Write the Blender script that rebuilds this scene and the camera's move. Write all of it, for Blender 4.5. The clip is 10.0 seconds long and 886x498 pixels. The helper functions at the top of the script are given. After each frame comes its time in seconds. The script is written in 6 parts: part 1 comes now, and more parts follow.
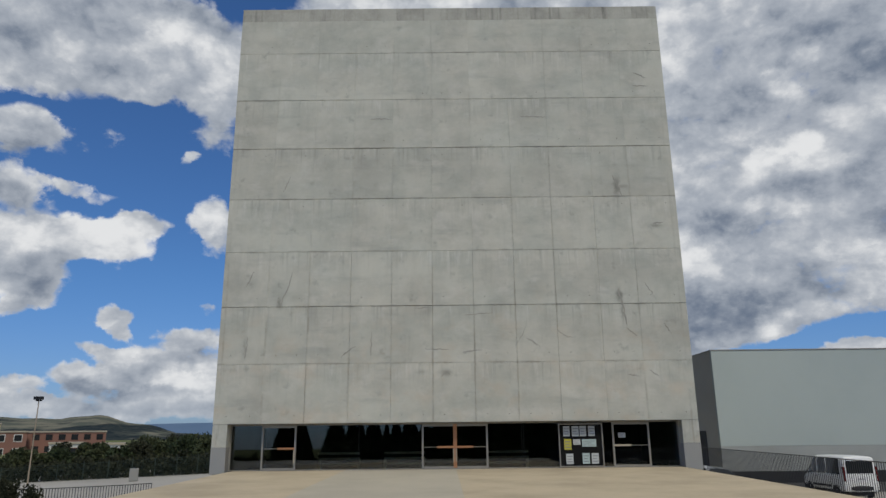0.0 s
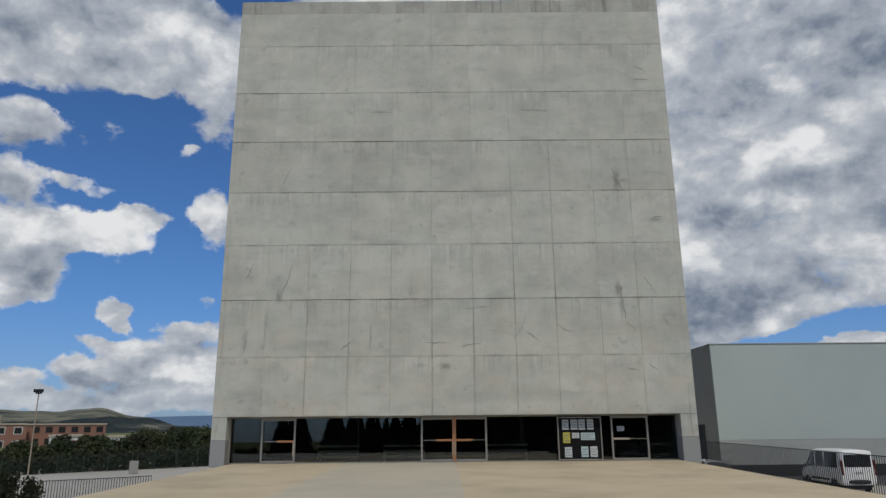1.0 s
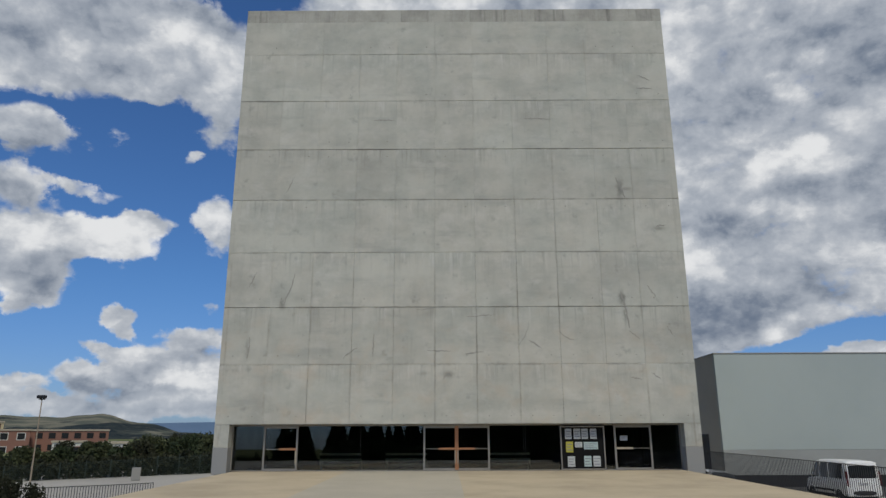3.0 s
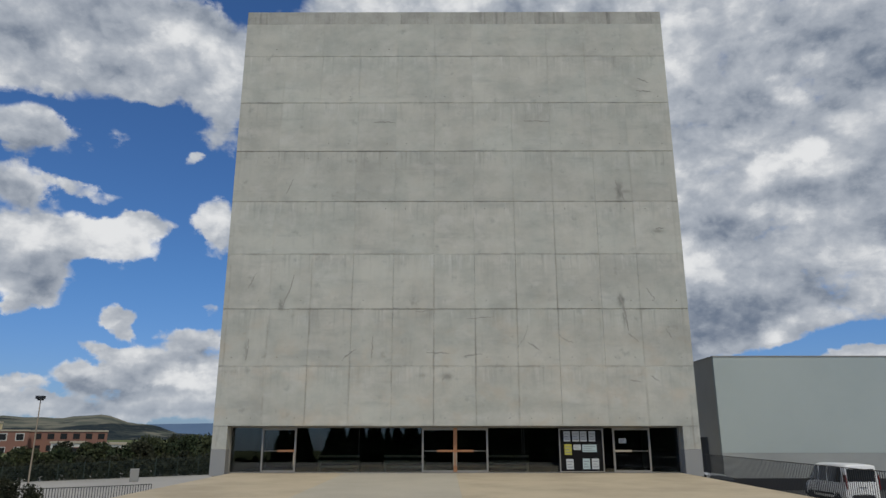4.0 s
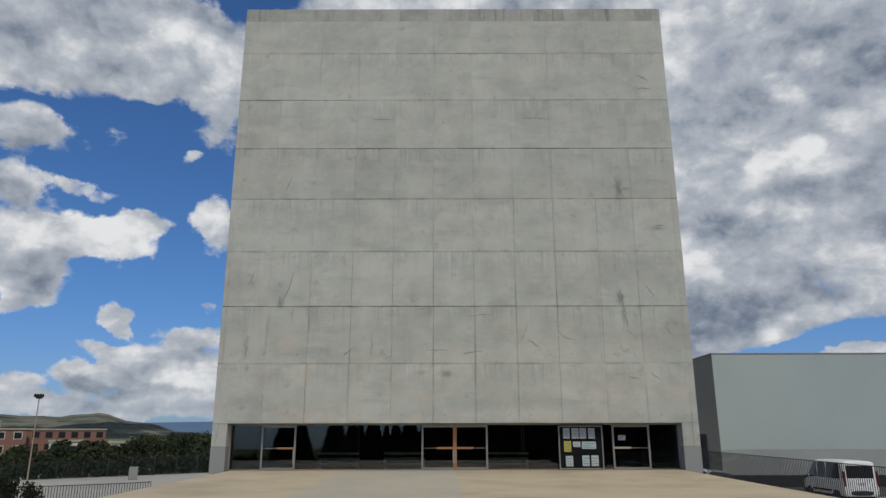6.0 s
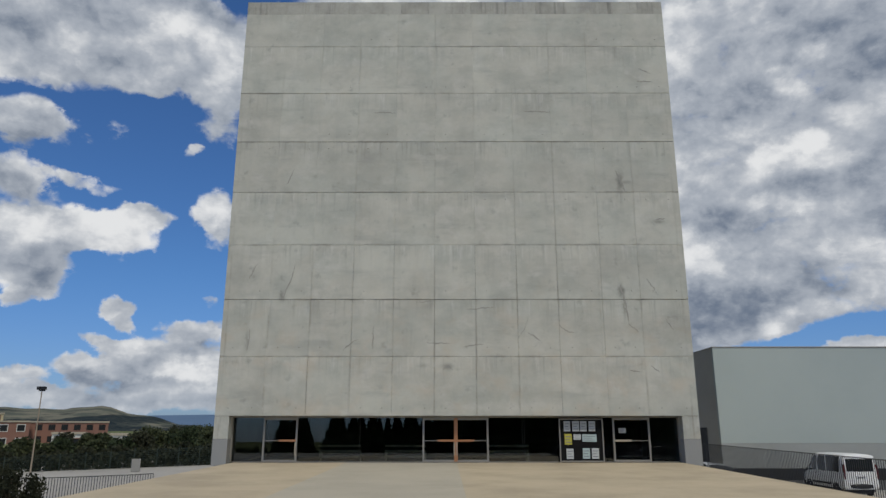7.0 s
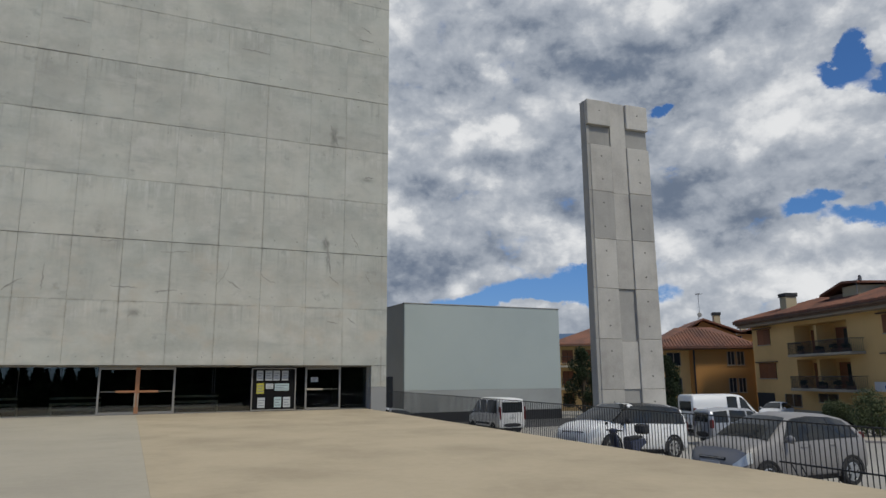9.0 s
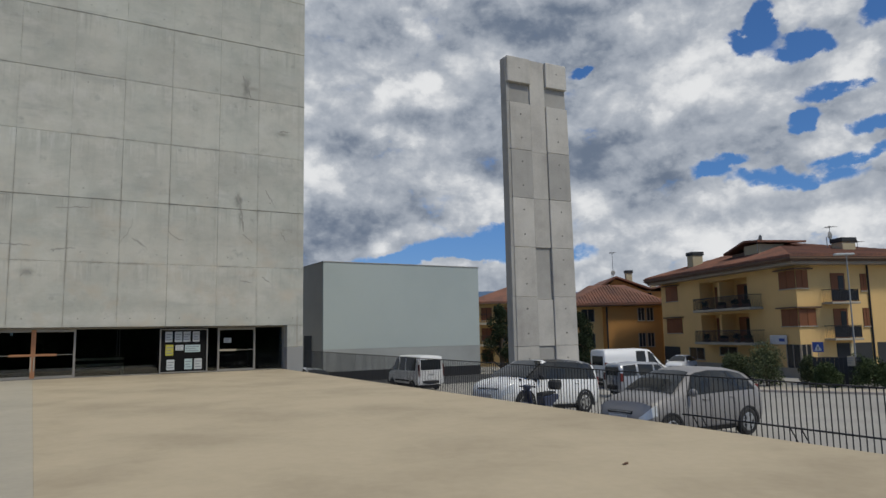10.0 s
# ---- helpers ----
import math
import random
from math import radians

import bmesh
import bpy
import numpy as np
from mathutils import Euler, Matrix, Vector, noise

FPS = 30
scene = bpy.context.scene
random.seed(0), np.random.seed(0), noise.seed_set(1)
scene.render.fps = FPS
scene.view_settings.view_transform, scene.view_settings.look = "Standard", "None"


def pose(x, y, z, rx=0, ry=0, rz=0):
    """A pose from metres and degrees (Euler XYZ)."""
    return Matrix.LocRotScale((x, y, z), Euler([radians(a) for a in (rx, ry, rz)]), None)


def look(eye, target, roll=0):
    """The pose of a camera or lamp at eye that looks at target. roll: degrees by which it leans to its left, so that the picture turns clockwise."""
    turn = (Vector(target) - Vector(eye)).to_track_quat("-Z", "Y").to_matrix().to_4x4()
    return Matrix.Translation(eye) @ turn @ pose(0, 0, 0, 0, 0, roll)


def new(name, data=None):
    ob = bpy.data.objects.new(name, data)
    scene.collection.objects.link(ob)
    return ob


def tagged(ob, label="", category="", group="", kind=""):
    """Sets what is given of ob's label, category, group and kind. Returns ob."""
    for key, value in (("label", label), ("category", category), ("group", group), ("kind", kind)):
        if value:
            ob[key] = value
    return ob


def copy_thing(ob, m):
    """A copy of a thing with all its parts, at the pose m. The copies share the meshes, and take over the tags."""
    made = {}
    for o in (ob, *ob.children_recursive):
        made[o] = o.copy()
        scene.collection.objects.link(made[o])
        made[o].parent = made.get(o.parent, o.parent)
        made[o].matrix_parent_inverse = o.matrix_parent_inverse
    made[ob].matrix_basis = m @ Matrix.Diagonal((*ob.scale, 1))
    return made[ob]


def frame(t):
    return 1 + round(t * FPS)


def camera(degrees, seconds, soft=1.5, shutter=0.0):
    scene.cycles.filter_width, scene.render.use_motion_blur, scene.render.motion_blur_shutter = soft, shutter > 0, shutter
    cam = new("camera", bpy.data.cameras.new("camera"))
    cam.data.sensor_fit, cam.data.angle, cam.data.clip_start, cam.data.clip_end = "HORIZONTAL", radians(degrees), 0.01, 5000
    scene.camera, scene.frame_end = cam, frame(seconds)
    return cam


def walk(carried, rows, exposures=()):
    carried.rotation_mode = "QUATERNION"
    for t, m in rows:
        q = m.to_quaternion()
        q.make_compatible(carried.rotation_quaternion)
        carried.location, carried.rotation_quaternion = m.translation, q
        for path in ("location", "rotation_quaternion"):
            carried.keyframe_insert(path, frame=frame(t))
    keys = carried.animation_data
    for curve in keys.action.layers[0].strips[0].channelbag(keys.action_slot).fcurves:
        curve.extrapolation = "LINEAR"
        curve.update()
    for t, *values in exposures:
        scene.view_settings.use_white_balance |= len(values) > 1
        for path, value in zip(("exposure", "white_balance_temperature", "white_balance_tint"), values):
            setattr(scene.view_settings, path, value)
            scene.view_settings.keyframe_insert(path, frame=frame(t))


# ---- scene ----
cam = camera(65.6, 10.0)
PATH = [
    (0, (-0.554, -32.842, 1.563), (-0.551, -30.91, 2.083), -0.6),
    (0.5, (-0.559, -32.845, 1.562), (-0.566, -30.91, 2.067), -0.6),
    (1, (-0.548, -32.832, 1.561), (-0.544, -30.896, 2.063), -0.5),
    (1.5, (-0.551, -32.826, 1.565), (-0.549, -30.892, 2.072), -0.2),
    (2, (-0.551, -32.847, 1.575), (-0.552, -30.918, 2.103), -0.4),
    (2.5, (-0.546, -32.851, 1.582), (-0.551, -30.92, 2.103), -0.3),
    (4, (-0.497, -32.85, 1.595), (-0.503, -30.921, 2.123), -0.0),
    (4.5, (-0.505, -32.854, 1.592), (-0.514, -30.924, 2.116), 0.1),
    (5, (-0.536, -32.828, 1.584), (-0.538, -30.899, 2.109), 0.1),
    (5.5, (-0.563, -32.828, 1.572), (-0.561, -30.899, 2.1), -0.1),
    (7, (-0.545, -32.869, 1.531), (-0.55, -30.934, 2.036), 0.0),
    (7.5, (-0.542, -32.876, 1.513), (-0.52, -30.939, 2.011), -0.1),
    (8, (-0.555, -32.861, 1.497), (-0.429, -30.915, 1.945), -0.5),
    (8.2, (-0.549, -32.838, 1.493), (-0.332, -30.899, 1.929), -0.3),
    (8.5, (-0.511, -32.82, 1.481), (-0.048, -30.921, 1.908), -0.1),
    (8.7, (-0.474, -32.825, 1.472), (0.163, -30.975, 1.885), -0.3),
    (9, (-0.428, -32.783, 1.479), (0.382, -30.991, 1.847), -0.4),
    (9.2, (-0.38, -32.746, 1.482), (0.479, -30.97, 1.814), -0.6),
    (9.5, (-0.281, -32.666, 1.489), (0.661, -30.938, 1.843), -0.7),
    (9.7, (-0.213, -32.605, 1.498), (0.807, -30.916, 1.825), -0.6),
    (10, (-0.102, -32.519, 1.519), (0.915, -30.814, 1.765), -1.1),
]
walk(cam, [(t, look(eye, target, roll)) for t, eye, target, roll in PATH])

# ---------- daylight ----------
SUN_AZ, SUN_EL = 166.0, 56.0     # compass-like: degrees from +y towards +x
sun = new("sun", bpy.data.lights.new("sun", "SUN"))
sun.data.energy, sun.data.angle, sun.data.color = 2.1, radians(9), (1.0, 0.945, 0.82)
_d = Vector((math.sin(radians(SUN_AZ)) * math.cos(radians(SUN_EL)), math.cos(radians(SUN_AZ)) * math.cos(radians(SUN_EL)), math.sin(radians(SUN_EL))))
sun.matrix_world = look(_d * 80, (0, 0, 0))


class Nodes:
    """A thin wrapper to write node trees as formulas."""

    def __init__(self, tree):
        self.t = tree
        tree.nodes.clear()

    def n(self, kind, **kw):
        node = self.t.nodes.new(kind)
        for k, v in kw.items():
            setattr(node, k, v)
        return node

    def put(self, sock, v):
        if isinstance(v, (int, float)):
            sock.default_value = v
        elif isinstance(v, (tuple, list)):
            sock.default_value = v
        else:
            self.t.links.new(v, sock)

    def m(self, op, a, b=0.0, c=0.0, clamp=False):
        node = self.n("ShaderNodeMath", operation=op, use_clamp=clamp)
        for i, v in enumerate((a, b, c)):
            self.put(node.inputs[i], v)
        return node.outputs[0]

    def v(self, op, a, b=(0, 0, 0)):
        node = self.n("ShaderNodeVectorMath", operation=op)
        self.put(node.inputs[0], a)
        self.put(node.inputs[1], b)
        return node.outputs[0]

    def scale(self, a, k):
        node = self.n("ShaderNodeVectorMath", operation="SCALE")
        self.put(node.inputs[0], a)
        self.put(node.inputs["Scale"], k)
        return node.outputs[0]

    def xyz(self, a):
        node = self.n("ShaderNodeSeparateXYZ")
        self.put(node.inputs[0], a)
        return node.outputs

    def vec(self, x, y, z):
        node = self.n("ShaderNodeCombineXYZ")
        for i, v in enumerate((x, y, z)):
            self.put(node.inputs[i], v)
        return node.outputs[0]

    def noise(self, vec, scale, detail=4.0, rough=0.55, dist=0.0):
        node = self.n("ShaderNodeTexNoise")
        self.put(node.inputs["Vector"], vec)
        for k, v in (("Scale", scale), ("Detail", detail), ("Roughness", rough), ("Distortion", dist)):
            self.put(node.inputs[k], v)
        return node.outputs["Fac"]

    def step(self, x, lo, hi, a=0.0, b=1.0):
        node = self.n("ShaderNodeMapRange", interpolation_type="SMOOTHSTEP")
        for k, v in (("Value", x), ("From Min", lo), ("From Max", hi), ("To Min", a), ("To Max", b)):
            self.put(node.inputs[k], v)
        return node.outputs[0]

    def mix(self, f, a, b, mode="MIX"):
        node = self.n("ShaderNodeMix", data_type="RGBA", blend_type=mode)
        self.put(node.inputs[0], f)
        for s, v in ((node.inputs[6], a), (node.inputs[7], b)):
            self.put(s, (*v, 1) if isinstance(v, tuple) and len(v) == 3 else v)
        return node.outputs[2]


def make_sky():
    """Broken cumulus over a deep blue sky: a field of soft cloud masses, broken up by noise."""
    world = bpy.data.worlds.new("sky")
    scene.world = world
    world.use_nodes = True
    g = Nodes(world.node_tree)
    way = g.n("ShaderNodeTexCoord").outputs["Generated"]
    x, y, z = g.xyz(way)[0], g.xyz(way)[1], g.xyz(way)[2]
    az = g.m("MULTIPLY", g.m("ARCTAN2", x, y), 57.2958)
    el = g.m("MULTIPLY", g.m("ARCSINE", z), 57.2958)
    # ragged edges: the field is read at a shifted place, in broad and in fine billows
    n1 = g.noise(way, 7.0, 9.0, 0.60)
    n2 = g.noise(g.v("ADD", way, (3.1, 1.7, 0.4)), 7.0, 9.0, 0.60)
    wa = g.m("MULTIPLY_ADD", g.m("SUBTRACT", n1, 0.5), 7.0, az)
    we = g.m("MULTIPLY_ADD", g.m("SUBTRACT", n2, 0.5), 5.0, el)

    def add_up(total, masses):
        """Soft masses: azimuth, elevation, half width, half height, weight."""
        for a, e, ra, re, w in masses:
            u = g.m("MULTIPLY", g.m("SUBTRACT", wa, a), 1 / ra)
            v = g.m("MULTIPLY", g.m("SUBTRACT", we, e), 1 / re)
            d = g.m("ADD", g.m("MULTIPLY", u, u), g.m("MULTIPLY", v, v))
            total = g.m("MULTIPLY_ADD", g.m("EXPONENT", g.m("MULTIPLY", g.m("MULTIPLY", d, d), -0.7)), w, total)
        return total

    cover = g.m("SUBTRACT", g.step(az, -17.5, -10.0, -0.16, 0.84), g.step(g.m("ABSOLUTE", az), 75.0, 100.0, 0.0, 0.35))
    cover = g.m("ADD", cover, g.step(az, -60.0, -38.0, 0.55, 0.0))
    field = add_up(cover, (
        (-31.9, 29.8, 14.5, 3.9, 1.2), (-34.8, 25.7, 2.9, 2.3, .8), (-24.9, 27.6, 5.4, 2.2, .9), (-19.4, 27.2, 2.8, 2.9, .8), (-33.4, 21.1, 3.6, 1.8, 1.1),
        (-33.8, 17.4, 3.6, 1.5, 1.0), (-28.6, 17.9, 2.3, .5, .6), (-29.7, 14.3, 5.1, 1.7, 1.1), (-32.2, 11.8, 3.1, 2.2, 1.05), (-25.2, 16.0, 2.6, .9, .9),
        (-32.2, 9.1, 1.7, .7, .7), (-19.0, 16.0, 1.8, 2.1, 1.0), (-21.2, 21.1, .6, .5, .6), (-18.9, 22.9, 2.3, 1.3, .5)))
    field = add_up(field, (
        (-23.8, 5.4, 2.0, 1.7, 1.1), (-27.2, 3.9, 2.0, 1.1, 1.0), (-20.0, 4.5, 3.6, 2.1, 1.1), (-20.0, 7.7, 3.0, 1.0, .8), (-25.6, 8.5, 1.0, .9, .8),
        (-26.0, 6.5, 1.9, .5, .6), (-31.7, 3.1, 1.7, 1.0, .9), (-30.1, 1.6, 4.2, .8, .9), (-19.3, 10.0, 1.1, .6, .6), (-22.8, 2.1, 6.5, 1.1, .9)))
    field = add_up(field, (
        (57.0, 22.8, .9, 1.5, -.79), (55.6, 21.2, 1.2, .9, -.75), (59.5, 20.7, 2.1, .7, -.79), (61.3, 17.3, 2.7, .6, -.79), (58.6, 15.8, 1.3, .6, -.81),
        (63.6, 14.4, 2.0, .6, -.81), (53.4, 12.7, 1.6, .7, -.73), (61.7, 12.5, 3.2, .6, -.75), (58.2, 11.3, 4.2, .7, -.72), (43.4, 20.4, .9, .5, -.81),
        (31.6, 6.6, 4.0, 1.0, -.91), (35.4, 8.0, 2.0, .8, -.69), (38.2, 6.6, 4.6, 1.0, -.72), (26.8, 5.9, 5.0, .7, -.83), (66.0, 22.5, 3.0, 1.2, -.77)))
    n3 = g.noise(g.v("MULTIPLY", way, (1, 1, 1.7)), 13.0, 9.0, 0.64)
    field = g.m("MULTIPLY_ADD", g.m("SUBTRACT", n3, 0.5), 1.25, field)
    # rounded billows
    puff = g.n("ShaderNodeTexVoronoi", feature="SMOOTH_F1")
    g.put(puff.inputs["Vector"], g.v("ADD", g.v("MULTIPLY", way, (1, 1, 1.3)), g.scale(g.vec(n1, n2, n3), 0.10)))
    for k, v in (("Scale", 13.0), ("Detail", 3.0), ("Roughness", 0.55), ("Smoothness", 0.35)):
        puff.inputs[k].default_value = v
    round_ = g.m("SUBTRACT", 0.86, puff.outputs["Distance"])
    field = g.m("MULTIPLY_ADD", round_, 0.60, field)
    cloud = g.step(field, 0.08, 0.50)
    # light and dark inside the clouds: bright rims, grey undersides
    n4 = g.noise(g.v("MULTIPLY", way, (1, 1, 1.5)), 5.0, 8.0, 0.55, 0.1)
    n5 = g.noise(g.v("MULTIPLY", g.v("ADD", way, (0, 0, -0.02)), (1, 1, 1.5)), 5.0, 8.0, 0.55, 0.1)
    n6 = g.noise(way, 21.0, 6.0, 0.6)
    tone = g.step(az, -17.0, 10.0, 0.60, 0.55)
    tone = add_up(tone, (
        (33.6, 28.1, 4.6, 2.2, -.26), (26.2, 24.2, 3.4, 1.3, -.18), (29.3, 17.8, 4.9, 1.1, -.28), (22.3, 8.9, 3.0, 1.8, -.44), (22.2, 16.0, 2.5, .9, -.2),
        (38.4, 25.2, 4.8, 1.6, -.26), (44.9, 13.9, 4.9, 2.0, -.34), (49.3, 11.8, 3.4, .8, -.22), (44.1, 23.7, 3.6, 1.6, -.18), (-26.7, 31.4, 8.2, 1.4, -.25),
        (-33.1, 24.2, 3.1, .6, -.15), (-33.4, 19.5, 2.9, .7, -.22), (-30.5, 11.9, 2.8, 1.2, -.30), (-31.3, 10.2, 2.1, .7, -.22), (-24.1, 3.3, 4.8, .5, -.24),
        (-20.4, 6.2, 3.3, .5, -.2), (-21.0, 2.2, 5.0, .5, -.18)))
    tone = add_up(tone, (
        (28.5, 24.9, 1.8, .9, .34), (31.4, 26.5, 1.3, .8, .28), (26.5, 20.2, 1.8, .7, .34), (29.7, 20.6, 1.6, .7, .34), (20.8, 13.0, 1.9, 1.2, .3),
        (29.6, 8.4, 2.3, .7, .28), (20.4, 30.5, 1.6, 2.4, .28), (32.6, 12.2, 1.6, .9, .2), (60.0, 14.3, 3.2, 1.0, .26), (53.6, 7.4, 4.7, 1.6, .20),
        (52.8, 19.6, 3.7, 2.1, .22), (60.9, 7.3, 3.1, 1.6, .18), (42.8, 6.3, 1.8, 1.8, .2), (63.2, 18.5, 1.4, 1.5, .2)))
    tone = add_up(tone, (
        (-23.6, 30.8, 2.8, 1.2, .22), (-30.5, 22.5, 1.4, 1.0, .24), (-32.4, 18.0, 2.4, .7, .2), (-26.0, 15.9, 2.5, .7, .24), (-31.8, 14.2, 2.4, 1.0, .2),
        (-23.8, 6.3, 1.6, .9, .30), (-27.3, 4.6, 1.6, .7, .26), (-20.6, 8.2, 3.0, .6, .16), (-20.2, 4.2, 2.8, .7, .24), (-19.0, 16.7, 1.3, 1.3, .16), (-31.2, 3.2, 1.9, .7, .24)))
    tone = g.m("ADD", tone, g.m("ADD", g.m("MULTIPLY_ADD", g.m("SUBTRACT", n6, 0.5), 0.22, g.m("MULTIPLY", g.m("SUBTRACT", n4, 0.5), 0.62)), g.m("MULTIPLY", g.m("SUBTRACT", n4, n5), 1.8)))
    tone = g.m("MULTIPLY_ADD", round_, 0.42, tone)
    tone = g.m("ADD", tone, g.step(field, 0.1, 0.55, 0.16, 0.0))
    body = g.mix(g.step(tone, 0.0, 0.52), (0.14, 0.178, 0.245), (0.385, 0.42, 0.475))
    body = g.mix(g.step(tone, 0.42, 0.92), body, (0.76, 0.77, 0.78))
    sky = g.n("ShaderNodeTexSky", sky_type="NISHITA", sun_disc=False, sun_elevation=radians(SUN_EL), sun_rotation=radians(SUN_AZ), air_density=1.0, dust_density=0.6, ozone_density=2.5)
    blue = g.mix(1.0, g.scale(sky.outputs[0], 0.076), (0.50, 0.82, 1.22), "MULTIPLY")
    low = g.step(el, 0.0, 5.0, 0.35, 0.0)
    body = g.mix(low, body, (0.36, 0.42, 0.50))
    blue = g.mix(g.step(el, 1.0, 14.0, 0.75, 0.0), blue, g.mix(1.0, blue, (1.06, 0.86, 0.98), "MULTIPLY"))
    out = g.mix(cloud, blue, body)
    bg = g.n("ShaderNodeBackground")
    g.put(bg.inputs["Color"], out)
    bg.inputs["Strength"].default_value = 1.0
    g.t.links.new(bg.outputs[0], g.n("ShaderNodeOutputWorld").inputs["Surface"])


make_sky()


# ---------- materials ----------
def mat(name, base, rough=0.7, metal=0.0, tint=None, grain=40.0, amount=0.12, patch=0.8, patches=0.18, bump=0.0, per_piece=0.0, coat=0.0, spec=0.5, streak=0.0):
    """A surface with fine grain and broad patches, both in metres; per_piece varies it from one piece to the next."""
    m = bpy.data.materials.new(name)
    m.use_nodes = True
    g = Nodes(m.node_tree)
    p = g.n("ShaderNodeTexCoord").outputs["Object"]
    if per_piece:
        rnd = g.n("ShaderNodeObjectInfo").outputs["Random"]
        p = g.v("ADD", p, g.vec(g.m("MULTIPLY", rnd, 37.0), g.m("MULTIPLY", rnd, 11.0), g.m("MULTIPLY", rnd, 23.0)))
    fine = g.noise(p, grain, 3.0, 0.6)
    broad = g.noise(p, patch, 5.0, 0.6)
    dark = tint or tuple(c * 0.6 for c in base)
    f = g.m("ADD", g.m("MULTIPLY", g.step(broad, 0.35, 0.75), patches * 2), g.m("MULTIPLY", g.step(fine, 0.3, 0.7), amount), clamp=True)
    if streak:
        runs = g.noise(g.v("MULTIPLY", p, (3.0, 3.0, 0.12)), 1.0, 5.0, 0.65)
        f = g.m("MULTIPLY_ADD", g.step(runs, 0.5, 0.8), streak, f, clamp=True)
    col = g.mix(f, base, dark)
    if per_piece:
        k = g.m("MULTIPLY_ADD", rnd, 2 * per_piece, 1.0 - per_piece)
        col = g.scale(col, k)
    b = g.n("ShaderNodeBsdfPrincipled")
    g.put(b.inputs["Base Color"], col)
    g.put(b.inputs["Roughness"], g.m("MULTIPLY_ADD", g.m("SUBTRACT", broad, 0.5), 0.2, rough, clamp=True))
    b.inputs["Metallic"].default_value = metal
    b.inputs["Specular IOR Level"].default_value = spec
    b.inputs["Coat Weight"].default_value = coat
    if bump:
        bn = g.n("ShaderNodeBump")
        bn.inputs["Strength"].default_value, bn.inputs["Distance"].default_value = 1.0, bump
        g.put(bn.inputs["Height"], g.m("ADD", fine, broad))
        g.put(b.inputs["Normal"], bn.outputs[0])
    g.t.links.new(b.outputs[0], g.n("ShaderNodeOutputMaterial").inputs["Surface"])
    return m


def glass_mat(name, tint, ior=1.45):
    """Clear panes: a tinted see-through layer with a mirror gloss that grows at a slant."""
    m = bpy.data.materials.new(name)
    m.use_nodes = True
    g = Nodes(m.node_tree)
    fr = g.n("ShaderNodeFresnel")
    fr.inputs["IOR"].default_value = ior
    tr, gl, mx = g.n("ShaderNodeBsdfTransparent"), g.n("ShaderNodeBsdfGlossy"), g.n("ShaderNodeMixShader")
    tr.inputs["Color"].default_value = (*tint, 1)
    gl.inputs["Roughness"].default_value = 0.0
    g.put(mx.inputs[0], fr.outputs[0])
    g.put(mx.inputs[1], tr.outputs[0])
    g.put(mx.inputs[2], gl.outputs[0])
    g.t.links.new(mx.outputs[0], g.n("ShaderNodeOutputMaterial").inputs["Surface"])
    return m


def leaf_mat(name, a, b):
    m = bpy.data.materials.new(name)
    m.use_nodes = True
    g = Nodes(m.node_tree)
    isl = g.n("ShaderNodeNewGeometry").outputs["Random Per Island"]
    p = g.n("ShaderNodeTexCoord").outputs["Object"]
    col = g.mix(g.m("MULTIPLY_ADD", g.step(g.noise(p, 0.9, 3.0), 0.35, 0.65), 0.5, g.m("MULTIPLY", isl, 0.5), clamp=True), a, b)
    bs = g.n("ShaderNodeBsdfPrincipled")
    g.put(bs.inputs["Base Color"], col)
    bs.inputs["Roughness"].default_value = 0.75
    bs.inputs["Specular IOR Level"].default_value = 0.2
    g.t.links.new(bs.outputs[0], g.n("ShaderNodeOutputMaterial").inputs["Surface"])
    return m


M = {}
M["joint"] = mat("joint", (0.20, 0.20, 0.18), 0.9, tint=(0.08, 0.08, 0.075), patches=0.3)
# darker mix: real damp panels, and shade painted into sunk parts and flanks
M["cross_damp_shade"] = mat("cross_damp_shade_concrete", (0.365, 0.35, 0.315), 0.85, tint=(0.26, 0.25, 0.225), grain=25, amount=0.2, patch=0.9, patches=0.28, bump=0.004, per_piece=0.08, streak=0.3)
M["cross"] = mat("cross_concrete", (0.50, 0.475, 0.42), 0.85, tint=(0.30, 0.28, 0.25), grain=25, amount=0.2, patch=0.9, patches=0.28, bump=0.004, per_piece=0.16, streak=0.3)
M["ramp"] = mat("ramp_screed", (0.475, 0.392, 0.262), 0.85, tint=(0.325, 0.265, 0.175), grain=6, amount=0.14, patch=0.30, patches=0.38, bump=0.003)
M["strip"] = mat("strip_concrete", (0.425, 0.38, 0.288), 0.8, tint=(0.32, 0.287, 0.22), grain=7, amount=0.18, patch=0.3, patches=0.3, bump=0.003)
M["plinth"] = mat("plinth_grey", (0.285, 0.28, 0.26), 0.6, tint=(0.24, 0.25, 0.25), patches=0.15)
M["lot"] = mat("lot_asphalt", (0.36, 0.34, 0.30), 0.9, tint=(0.26, 0.25, 0.225), grain=20, amount=0.25, patch=0.15, patches=0.35, bump=0.006)
M["road"] = mat("road_asphalt", (0.12, 0.12, 0.12), 0.9, grain=30, bump=0.004)
M["kerb"] = mat("kerb_stone", (0.42, 0.37, 0.32), 0.85, grain=18, bump=0.004)
M["hall"] = mat("hall_render", (0.40, 0.45, 0.43), 0.85, tint=(0.345, 0.395, 0.385), grain=14, amount=0.15, patch=0.12, patches=0.35, bump=0.002)
M["hall_side"] = mat("hall_side_render", (0.42, 0.415, 0.37), 0.85, tint=(0.34, 0.335, 0.30), patch=0.4)
